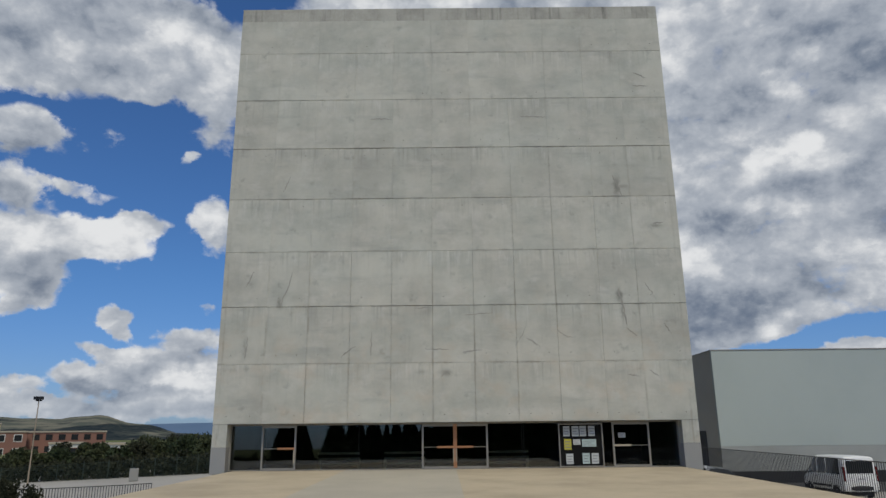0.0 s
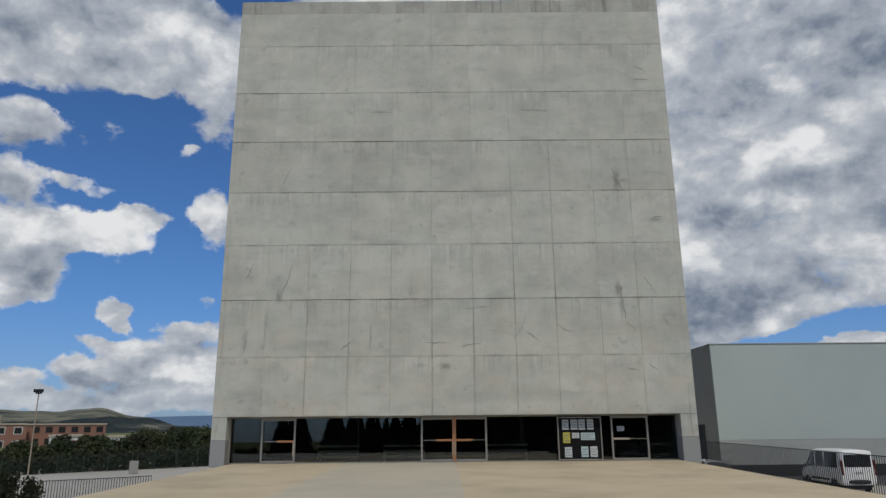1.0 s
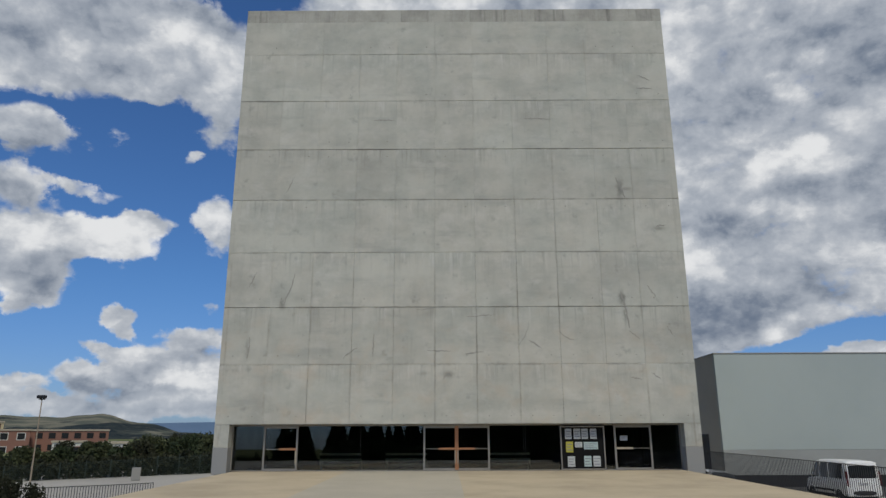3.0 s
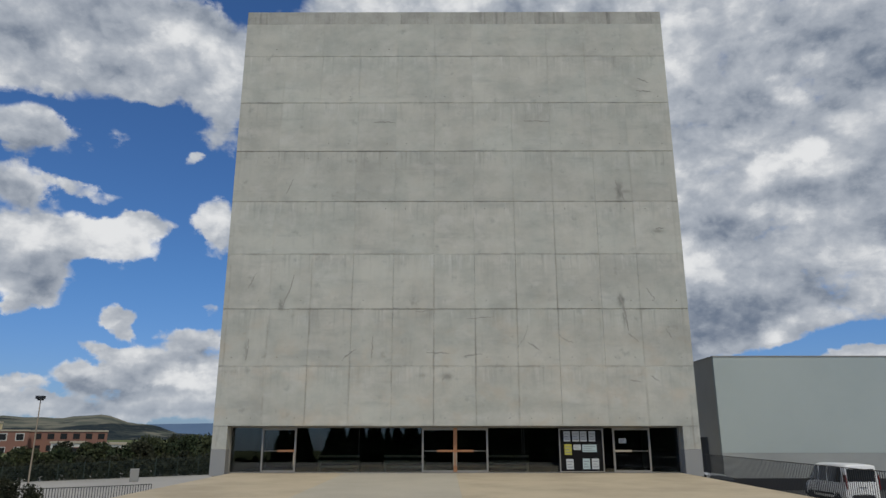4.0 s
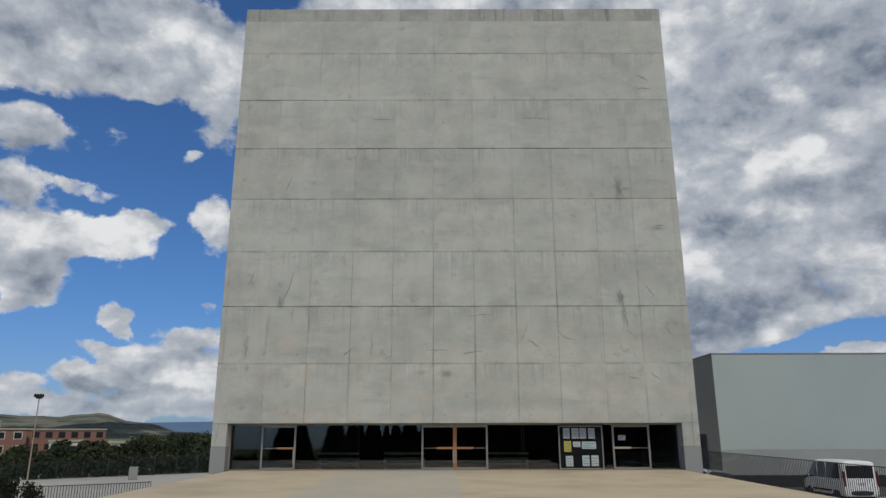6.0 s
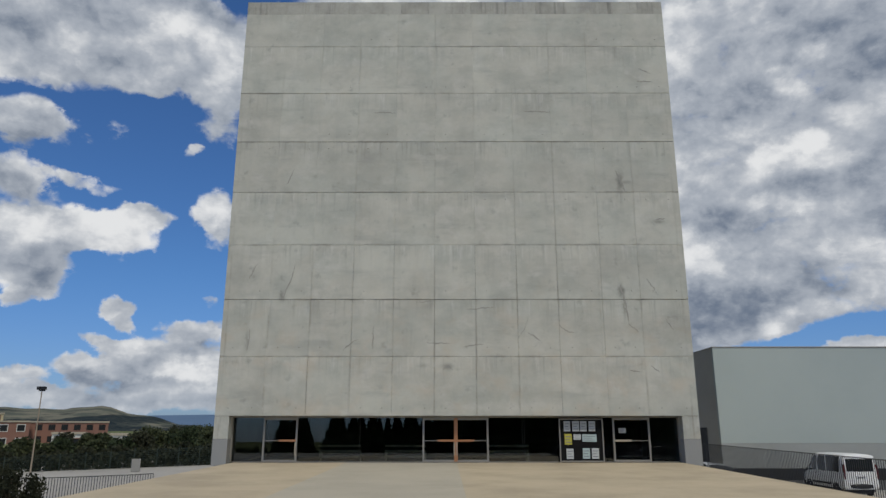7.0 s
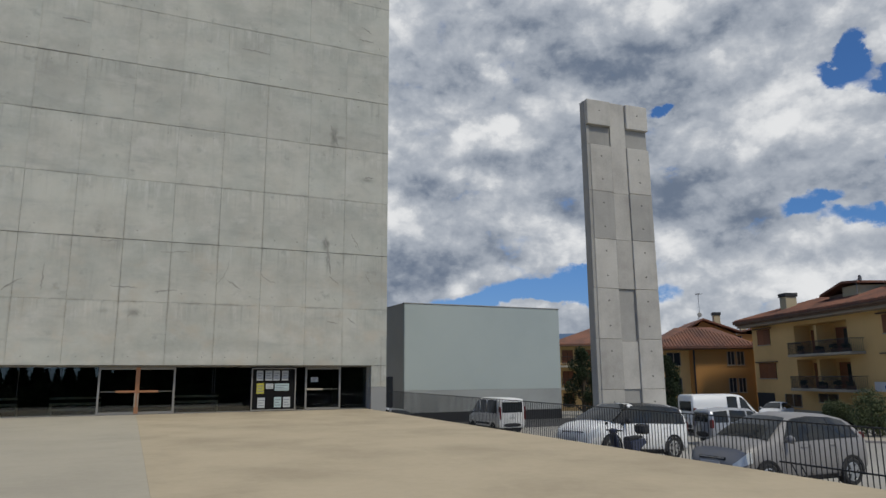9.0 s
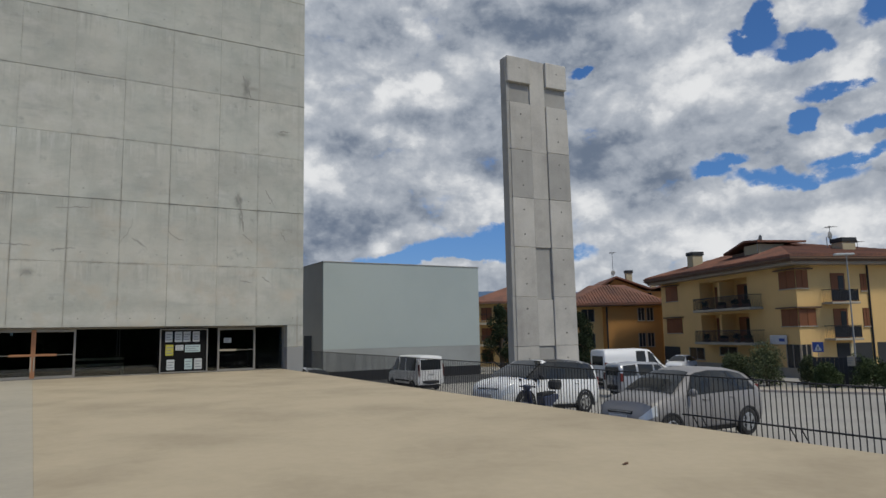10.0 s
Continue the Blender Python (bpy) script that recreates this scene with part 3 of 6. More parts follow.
def make_church():
    church = thing("church", "tall cube-shaped church of bare cast concrete with a glazed entrance slot", "church")
    y_in = 0.05
    # the body behind the facade skin, open at the foot of the front
    shell = bmesh.new()
    box(FX0, FX1, y_in, 0.55, LINTEL, TOP - 0.02, bm=shell)
    box(FX0, FX0 + 0.5, 0.55, 30, -2.4, TOP - 0.02, bm=shell)
    box(FX1 - 0.5, FX1, 0.55, 30, -2.4, TOP - 0.02, bm=shell)
    box(FX0 + 0.5, FX1 - 0.5, 29.5, 30, -2.4, TOP - 0.02, bm=shell)
    part("wall", shell, M["joint"], church, "grey concrete body walls")
    part("roof", box(FX0 + 0.5, FX1 - 0.5, 0.55, 29.5, TOP - 0.6, TOP - 0.3), M["joint"], church, "flat concrete roof")
    part("base", box(FX0, FX1, 0.45, 30, -2.6, -0.03), M["joint"], church, "concrete base")
    # piers either side of the entrance
    for x0, x1 in ((FX0, -10.57), (10.47, FX1)):
        part("pier", box(x0, x1, 0.0, 0.9, 1.06, LINTEL - 0.008, 0.006), M["cast"], church, "pale concrete pier")
        part("pier_foot", box(x0 - 0.006, x1 + 0.004, -0.01, 0.9, -0.12, 1.05, 0.006), M["plinth"], church, "smooth grey painted pier foot")
    # parapet strip
    xs = [FX0, -10.1, -7.9, -6.2, -3.9, -2.9, -1.4, -.1, .9, 2.6, 4.4, 5.6, 7.6, 9.9, FX1]
    for a, b in zip(xs, xs[1:]):
        part("parapet_block", box(a + 0.003, b - 0.003, 0.012, 0.30, TOP - 0.75, TOP), M["cap"], church, "weathered parapet concrete")
    # slots in the flanks stay plain; a coping closes the top
    part("coping", box(FX0 + 0.01, FX1 - 0.01, 0.30, 0.62, TOP - 0.04, TOP - 0.01), M["cap"], church)
    return church


church = make_church()


def make_panels():
    """Pour by pour: eight lifts, each in panels of two metres; joints are open by a few millimetres."""
    rng = random.Random(7)
    level = (0.004, 0.0035, 0.013, 0.005, 0.009, 0.014, 0.009, 0.006, 0.004)   # half-open width of each lift joint
    upright = ("0623432520", "0253554542", "0254446533", "0112113443", "0011211220", "0110102110", "0120010120", "0000100000")
    for r in range(8):
        z0, z1 = ROWS_Z[r], ROWS_Z[r + 1]
        top = 0.004
        if r == 7:
            z1 = TOP - 0.755
        cols = list(COLS_X)
        if r == 6:
            cols[9] = 6.95
        for i, (a, b) in enumerate(zip(cols, cols[1:])):
            ga = 0.0009 * int(upright[r][i - 1]) if i else 0.0
            gb = 0.0009 * int(upright[r][i]) if i < 10 else 0.0
            jog = rng.uniform(-0.002, 0.002)
            w0, w1 = rng.uniform(0.5, 1.3), rng.uniform(0.5, 1.3)
            part("panel", box(a + ga + 0.0004, b - gb - 0.0004, jog, 0.06, z0 + level[r] * w0, z1 - (level[r + 1] if r < 7 else 0.004) * w1, 0.003), M["cast"], church)
    # tie holes below and above the lift joints
    hole = None
    for r in range(8):
        for i in range(11):
            for f in (0.27, 0.77):
                if rng.random() < 0.45:
                    continue
                x = lerp(COLS_X[i], COLS_X[i + 1], f)
                z = ROWS_Z[r] + (0.42 if r % 3 else 0.36) if r not in (3, 4) else ROWS_Z[r + 1] - 0.38
                if hole is None:
                    h = part("tie_hole", rod((0, -0.004, 0), (0, 0.02, 0), 0.022, n=8), M["hole"], church, "small dark tie hole")
                    hole = h.data
                else:
                    h = new("tie_hole", hole)
                    h.parent = church
                h.location = (x, 0.0, z)


def crack(x0, z0, x1, z1, w, bend=0.0, seed=0):
    """A dark ragged line in the concrete, tapering to its ends."""
    rng = random.Random(seed)
    bm = bmesh.new()
    n = 12
    d = Vector((x1 - x0, 0, z1 - z0))
    nrm = Vector((-d.z, 0, d.x)).normalized()
    rows = []
    for i in range(n + 1):
        t = i / n
        c = Vector((x0, 0, z0)) + d * t + nrm * (bend * math.sin(math.pi * t) + rng.uniform(-0.03, 0.03) * (0 < t < 1))
        h = w * (0.25 + 0.75 * math.sin(math.pi * min(1, t * 0.9 + 0.1))) * rng.uniform(0.5, 1.3) / 2
        rows.append((bm.verts.new(c + nrm * h + Vector((0, -0.006, 0))), bm.verts.new(c - nrm * h + Vector((0, -0.006, 0)))))
    for a, b in zip(rows, rows[1:]):
        bm.faces.new((a[0], a[1], b[1], b[0]))
    r = bmesh.ops.extrude_face_region(bm, geom=bm.faces[:])
    for v in r["geom"]:
        if isinstance(v, bmesh.types.BMVert):
            v.co.y += 0.012
    part("crack", bm, M["crack"], church, "dark ragged crack")


def make_cracks():
    marks = (
        (-4.2, 17.45, -3.1, 17.42, 0.05, 0.02), (3.6, 17.5, 5.0, 17.45, 0.05, 0.04), (9.7, 20.0, 10.3, 19.7, 0.05, 0.0), (9.6, 19.25, 10.4, 19.2, 0.05, 0.0),
        (8.15, 14.2, 8.55, 13.1, 0.09, 0.02), (10.0, 11.6, 10.5, 11.65, 0.08, 0.03), (-8.55, 13.5, -8.2, 14.3, 0.05, 0.0),
        (-10.1, 8.6, -9.75, 9.35, 0.06, 0.03), (-8.45, 7.6, -7.9, 9.3, 0.06, -0.06), (8.0, 8.3, 8.3, 6.5, 0.10, 0.04), (8.25, 6.4, 8.75, 6.0, 0.05, 0.0), (9.3, 8.6, 9.75, 7.9, 0.05, 0.02),
        (3.45, 5.95, 4.05, 5.55, 0.07, 0.04), (4.95, 6.35, 5.65, 5.95, 0.05, -0.08), (0.4, 5.3, 1.3, 5.42, 0.06, 0.02), (-5.4, 5.1, -4.7, 5.65, 0.06, 0.04), (0.5, 7.1, 1.9, 7.2, 0.04, 0.0))
    for k, (a, b, c, d, w, bend) in enumerate(marks):
        crack(a, b, c, d, w, bend, k)
    for k, (a, b, c, d, w, bend) in enumerate(((-4.0, 5.2, -3.95, 6.3, 0.05, 0.0), (-10.0, 5.1, -9.95, 6.2, 0.06, -0.08), (9.2, 4.4, 9.6, 4.1, 0.06, 0.0), (8.2, 4.2, 8.7, 4.1, 0.05, 0.0), (10.1, 6.6, 10.4, 6.1, 0.05, 0.0),
                                               (-1.4, 5.5, -0.3, 5.45, 0.05, 0.0), (-0.65, 4.15, -0.15, 4.2, 0.07, 0.20), (-1.9, 7.45, -1.1, 7.5, 0.04, 0.0), (2.9, 5.6, 3.5, 6.9, 0.03, -0.1))):
        crack(a, b, c, d, w, bend, 40 + k)


make_cracks()
make_panels()


# ---------- entrance ----------
GY = 0.62


def lean(pane):
    """The glass leans back by half a degree."""
    for v in pane.data.vertices:
        v.co.y += 0.009 * v.co.z


def make_entrance():
    glazing = thing("entrance_glazing", "long dark glass screen with steel frames across the church entrance", "glazing", kind="structure")
    part("head", box(-10.57, 10.47, 0.56, 0.72, LINTEL - 0.07, LINTEL - 0.006, 0.004), M["steel"], glazing, "steel head rail")
    part("sill", box(-10.57, 10.47, 0.56, 0.72, 0.0, 0.035, 0.004), M["steel"], glazing, "steel sill")
    for x in (-10.54, 10.44):
        part("jamb", box(x - 0.03, x + 0.03, 0.56, 0.70, 0.035, LINTEL - 0.07, 0.004), M["steel"], glazing, "steel jamb")
    for a, b in ((-10.51, -9.10), (-7.46, -4.55), (-4.535, -1.60), (1.52, 4.78), (6.88, 7.33), (9.10, 10.41)):
        lean(part("pane", box(a, b, GY, GY + 0.012, 0.037, LINTEL - 0.072), M["glass"], glazing, "dark reflecting glass"))
    for x in (-4.54, 3.1, 3.2):
        part("mullion", box(x - 0.006, x + 0.006, GY - 0.01, GY + 0.03, 0.037, LINTEL - 0.072), M["iron"], glazing)
    # doors: left single, centre double, right single
    for x0, x1, hang, rail in ((-9.09, -7.47, 1, "copper"), (-1.59, -0.03, 1, "copper"), (-0.03, 1.51, -1, "copper"), (7.34, 9.09, -1, "pale")):
        door = thing("glass_door", "closed glass door in a steel frame with a push bar", "door", kind="structure", group="entrance doors")
        w = 0.085
        zt = LINTEL - 0.075
        for a, b in ((x0, x0 + w), (x1 - w, x1)):
            part("stile", box(a + 0.002, b - 0.002, 0.55, 0.64, 0.037, zt, 0.005), M["copper"] if abs((a + b) / 2 + 0.03) < 0.1 else M["steel"], door, "steel stile")
        for a, b in ((0.04, 0.11), (zt - 0.10, zt)):
            part("rail", box(x0 + w, x1 - w, 0.56, 0.63, a, b, 0.004), M["steel"], door, "steel rail")
        lean(part("pane", box(x0 + w, x1 - w, GY - 0.015, GY - 0.003, 0.11, zt - 0.10), M["glass"], door, "dark glass pane"))
        pad = (x1 - 0.85, x1 - 0.06) if hang > 0 else (x0 + 0.06, x0 + 0.85)
        part("push_bar", box(pad[0], pad[1], 0.50, 0.545, 0.93, 1.02, 0.008), M["copper" if rail == "copper" else "slab"], door, "orange-brown push bar" if rail == "copper" else "pale push bar")
        part("bar_rod", box(x0 + w, x1 - w, 0.525, 0.545, 0.965, 0.985), M["steel"], door, "thin steel bar")
        if rail == "copper":
            hx = x1 - 0.10 if hang > 0 else x0 + 0.02
            part("pull", box(hx, hx + 0.05, 0.49, 0.54, 0.32, 0.90, 0.006), M["slab"], door, "pale vertical pull")
    notice = thing("door_notice", "small white paper notice taped on the door glass", "notice", pose(7.80, 0.606, 1.43))
    part("sheet", box(-0.17, 0.17, -0.002, 0.004, -0.11, 0.11), M["paper"], notice)
    for k in range(3):
        part("print_line", box(-0.12, 0.10 - 0.04 * k, -0.005, -0.003, 0.05 - 0.05 * k, 0.07 - 0.05 * k), M["ink"], notice)
    # notice board standing in front of the glass
    board = thing("notice_board", "framed glass notice board with pinned white and yellow sheets", "notice board", pose(5.83, 0.42, 0.0))
    for a, b in ((-1.03, -0.98), (0.98, 1.03)):
        part("frame_post", box(a, b, -0.04, 0.06, 0.0, 1.98, 0.004), M["steel"], board, "pale steel post")
    part("frame_top", box(-0.98, 0.98, -0.04, 0.06, 1.93, 1.98, 0.004), M["steel"], board)
    part("frame_foot", box(-0.98, 0.98, -0.04, 0.06, 0.03, 0.08, 0.004), M["steel"], board)
    part("back", box(-0.98, 0.98, 0.03, 0.05, 0.08, 1.93), M["foyer"], board, "black backing")
    sheets = ((-.80, 1.40, .30, .46, "paper"), (-.40, 1.40, .32, .46, "paper"), (-.03, 1.40, .30, .46, "paper"), (.37, 1.40, .30, .46, "paper"), (-.78, .80, .33, .48, "paper_y"), (-.36, 1.02, .34, .24, "paper"),
              (.05, .93, .66, .33, "paper_b"), (-.72, .16, .33, .46, "paper"), (.04, .17, .33, .47, "paper_b"), (.46, .17, .33, .47, "paper"))
    for k, (x, z, w, h, key) in enumerate(sheets):
        s = part("sheet", box(x, x + w, 0.018, 0.026, z, z + h), M[key], board, {"paper": "white printed sheet", "paper_y": "yellow poster", "paper_b": "pale blue sheet"}[key])
        for j in range(3):
            part("print_block", box(x + 0.04, x + w * (0.9 - 0.2 * (j % 2)), 0.014, 0.017, z + h * (0.18 + 0.26 * j), z + h * (0.26 + 0.26 * j)), M["ink"], s)
    # foyer behind the glass; its dimness is put into near-black surfaces
    structure("wall_foyer_back", box(-10.7, 10.7, 8.0, 8.2, -0.03, 2.6), M["foyer"], "foyer back wall, near-black for lack of light")
    structure("floor_foyer", box(-10.7, 10.7, 0.57, 8.0, -0.02, -0.004), M["foyer"], "foyer floor, near-black for lack of light")
    structure("ceiling_foyer", box(-10.7, 10.7, 0.74, 8.0, LINTEL + 0.02, LINTEL + 0.2), M["foyer"], "foyer ceiling, near-black for lack of light")
    for x in (-5.5, -2.4, 2.45):
        bench = thing("bench", "dark wooden slatted bench behind the glass", "bench", pose(x, 0.9, 0.0), group="foyer benches")
        for k in range(3):
            part("back_slat", box(-0.98, 0.98, 0.0, 0.03, 0.20 + 0.24 * k, 0.30 + 0.24 * k, 0.006), M["bench"], bench)
        part("seat", box(-0.98, 0.98, 0.06, 0.5, 0.42, 0.46, 0.008), M["bench"], bench)
        for s in (-0.96, 0.90):
            part("leg", box(s, s + 0.06, 0.035, 0.48, -0.004, 0.42, 0.005), M["bench"], bench)


make_entrance()


# ---------- the low hall ----------
def make_hall():
    hall = thing("hall", "low windowless hall with a pale grey-green rendered front", "building")
    x0, x1, y0, y1, zt, zb, zg = 20.3, 35.6, 21.0, 46.0, 7.62, 0.45, -2.35
    part("front_wall", box(x0, x1, y0, y0 + 0.3, zb, zt, 0.01), M["hall"], hall, "pale grey-green rendered wall")
    part("front_band", box(x0, x1, y0 + 0.01, y0 + 0.3, -1.35, zb - 0.003), M["hall_band"], hall, "grey band along the wall")
    part("front_foot", box(x0, x1, y0 + 0.0, y0 + 0.3, zg - 0.3, -1.353), M["plastic"], hall, "dark wall foot")
    part("side_wall", box(x0, x0 + 0.3, y0 + 0.302, y1, zg - 0.3, zt - 0.01), M["hall_side"], hall, "dark grey side wall")
    part("far_wall", box(x1 - 0.3, x1, y0 + 0.302, y1, zg - 0.3, zt - 0.01), M["hall"], hall)
    part("back_wall", box(x0, x1, y1, y1 + 0.3, zg - 0.3, zt - 0.01), M["hall_side"], hall)
    part("roof", box(x0 + 0.3, x1 - 0.3, y0 + 0.3, y1, zt - 0.5, zt - 0.3), M["hall_side"], hall)
    part("coping", box(x0 - 0.04, x1 + 0.04, y0 - 0.04, y0 + 0.34, zt, zt + 0.09, 0.01), M["plinth"], hall, "thin grey metal coping")
    part("coping", box(x0 - 0.04, x0 + 0.34, y0 + 0.345, y1, zt - 0.01, zt + 0.08, 0.01), M["plinth"], hall)
    for ya, yb, za, zc in ((23.6, 25.6, -2.2, 1.6), (26.6, 28.6, 2.3, 4.2), (28.2, 29.0, 4.3, 6.6)):
        w = part("window", box(x0 - 0.02, x0 + 0.05, ya, yb, za, zc), M["dark"], hall, "narrow dark window slot")
        part("window_frame", box(x0 - 0.035, x0 - 0.021, ya - 0.08, ya, za, zc), M["hall_side"], w)
    return hall


make_hall()


# ---------- the cross stele ----------
def make_stele(m, H, W, D):
    """A slab tower, a little wider at the foot; its front is cut by a tall cross in low relief."""
    st = thing("cross_stele", "tall grey concrete stele with a cross cut into its front", "monument", m)
    # the core's darker colour stands for the shaded side face
    part("core", box(-W / 2, W / 2, 0.12, D, -0.3, H, 0.015), M["cross_damp_shade"], st, "grey concrete core, darkened for its shaded side")
    x1, x2 = -W / 2 + 0.385 * W, -W / 2 + 0.635 * W
    lifts = [-0.3, 0.47, 2.36, 4.19, 6.07, 7.95, 9.82, 11.68]
    for k, (z0, z1) in enumerate(zip(lifts[1:], lifts[2:]), 1):
        key = "cross_damp_shade" if k == 5 else "cross"
        part("panel", box(-W / 2 + 0.13, x1 - 0.003, -0.006, 0.12, z0 + 0.005, z1 - 0.005, 0.01), M[key], st)
        part("panel", box(x2 + 0.012, W / 2 + 0.012, -0.055, 0.12, z0 + 0.005, z1 - 0.005, 0.012), M[key], st)
        for sx, dy in ((-W / 2 + 0.62, 0.0), (W / 2 - 0.50, 0.05)):
            for f in (0.26, 0.76):
                zz = z0 + (z1 - z0) * f
                part("tie_hole", rod((sx, -0.014 - dy, zz), (sx, 0.01, zz), 0.034, n=8), M["hole"], st, "dark tie hole")
    part("panel", box(-W / 2 + 0.13, x1 - 0.003, -0.006, 0.12, -0.3, 0.465, 0.01), M["cross"], st)
    part("panel", box(x2 + 0.012, W / 2 + 0.012, -0.055, 0.12, -0.3, 0.465, 0.012), M["cross"], st)
    # the set-back corner strips get the same shade colour
    for z0, z1 in zip([-0.3] + lifts[1:], lifts[1:] + [12.45]):
        part("corner_strip", box(-W / 2, -W / 2 + 0.127, 0.02, 0.12, z0 + 0.004, z1 - 0.004, 0.008), M["cross_damp_shade"], st)
    # the shaft of the cross: sunk and proud lengths; sunk ones are coloured darker as shade
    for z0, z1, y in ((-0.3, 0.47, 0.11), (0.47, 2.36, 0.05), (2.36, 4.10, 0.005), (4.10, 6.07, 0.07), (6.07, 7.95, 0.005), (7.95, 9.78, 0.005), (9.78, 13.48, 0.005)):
        part("shaft_panel", box(x1, x2, y, 0.12, z0 + 0.003, z1 - 0.003, 0.006), M["cross_damp_shade" if y > 0.04 else "cross"], st)
    # under the head blocks the shade is put into the fields' colour
    part("arm_field", box(-W / 2 + 0.13, x1 - 0.004, 0.07, 0.12, 11.69, 12.45), M["cross_damp_shade"], st, "sunk field with shade put into its colour")
    part("arm_field", box(x2 + 0.016, W / 2, 0.05, 0.12, 11.69, 12.45), M["cross_damp_shade"], st, "sunk field with shade put into its colour")
    for a, b in ((-W / 2 + 0.005, x1 - 0.012), (x2 + 0.022, W / 2 + 0.01)):
        part("head_block", box(a, b, -0.10, 0.12, 12.46, H, 0.018), M["cross"], st, "proud square block")
        c = a + 0.52 * (b - a)
        part("tie_hole", rod((c, -0.108, 13.05), (c, 0.0, 13.05), 0.03, n=8), M["hole"], st, "dark tie hole")
    for ob in st.children:
        for v in ob.data.vertices:
            v.co.x += 0.11 * (1 - v.co.z / H) * (v.co.x / W + 0.5)
    return st


make_stele(pose(16.48, -12.1, -1.35, 0, 0, -3.0), 13.47, 2.80, 0.42)


# ---------- houses ----------
def hip_roof(x0, x1, y0, y1, z, rise, over, ridge_axis="x", inset=None):
    """Hipped roof as a closed solid with eaves thickness."""
    bm = bmesh.new()
    X0, X1, Y0, Y1 = x0 - over, x1 + over, y0 - over, y1 + over
    ins = (min(X1 - X0, Y1 - Y0) / 2) if inset is None else inset
    lo = [bm.verts.new(p) for p in ((X0, Y0, z), (X1, Y0, z), (X1, Y1, z), (X0, Y1, z))]
    mid = [bm.verts.new((p[0], p[1], z + 0.16)) for p in ((X0, Y0), (X1, Y0), (X1, Y1), (X0, Y1))]
    if ridge_axis == "x":
        a, b = bm.verts.new((X0 + ins, (Y0 + Y1) / 2, z + rise)), bm.verts.new((X1 - ins, (Y0 + Y1) / 2, z + rise))
        tops = ((mid[0], mid[1], b, a), (mid[2], mid[3], a, b), (mid[3], mid[0], a), (mid[1], mid[2], b))
    else:
        a, b = bm.verts.new(((X0 + X1) / 2, Y0 + ins, z + rise)), bm.verts.new(((X0 + X1) / 2, Y1 - ins, z + rise))
        tops = ((mid[3], mid[0], a, b), (mid[1], mid[2], b, a), (mid[0], mid[1], a), (mid[2], mid[3], b))
    bm.faces.new(lo[::-1])
    for i in range(4):
        j = (i + 1) % 4
        bm.faces.new((lo[i], lo[j], mid[j], mid[i]))
    for t in tops:
        bm.faces.new(t)
    return bm


def tile_rows(x0, x1, y0, y1, z, rise, over, n):
    """Low ribs of tile on the slope that faces -y."""
    bm = bmesh.new()
    X0, X1, Y0 = x0 - over, x1 + over, y0 - over
    ym = (y0 + y1) / 2
    for i in range(n):
        x = X0 + (X1 - X0) * (i + 0.5) / n
        reach = min(1.0, (x - X0) / (ym - Y0), (X1 - x) / (ym - Y0))
        if reach > 0.03:
            rod((x, Y0 - 0.03, z + 0.19), (x, Y0 + (ym - Y0) * reach, z + 0.19 + (rise - 0.16) * reach), 0.085, 0.085, 5, bm)
    return bm


def chimney(m, h, w, parent):
    c = part("chimney", box(-w / 2, w / 2, -w / 2, w / 2, 0, h, 0.02), M["cream"], parent, "rendered chimney")
    c.matrix_local = m
    k = part("chimney_cap", box(-w / 2 - 0.09, w / 2 + 0.09, -w / 2 - 0.09, w / 2 + 0.09, h, h + 0.34, 0.03), M["dark"], c, "dark chimney cap")


def dish(m, r, parent):
    bm = bmesh.new()
    rings = []
    for i in range(5):
        a = i / 4
        rings.append([bm.verts.new((math.cos(2 * math.pi * j / 14) * r * a, 0.25 * r * a * a, math.sin(2 * math.pi * j / 14) * r * a)) for j in range(14)])
    for i in range(1, 4):
        for j in range(14):
            bm.faces.new((rings[i][j], rings[i][(j + 1) % 14], rings[i + 1][(j + 1) % 14], rings[i + 1][j]))
    bm.faces.new(rings[1])
    bmesh.ops.delete(bm, geom=rings[0], context="VERTS")
    bmesh.ops.solidify(bm, geom=bm.faces[:], thickness=0.02)
    tube(((0, 0.1, 0), (0, 0.35, -0.1), (0, 0.35, -1.2)), 0.03, 6, bm)
    d = part("satellite_dish", bm, M["plinth"], parent, "grey satellite dish")
    d.matrix_local = m


def aerial(m, h, parent):
    bm = rod((0, 0, 0), (0, 0, h), 0.025, n=5)
    for k in range(4):
        rod((-0.45 + 0.06 * k, 0.22 * k - 0.3, h - 0.1), (0.45 - 0.06 * k, 0.22 * k - 0.3, h - 0.1), 0.012, n=4, bm=bm)
    rod((0, -0.4, h - 0.1), (0, 0.5, h - 0.1), 0.015, n=4, bm=bm)
    a = part("aerial", bm, M["iron"], parent, "thin roof aerial")
    a.matrix_local = m


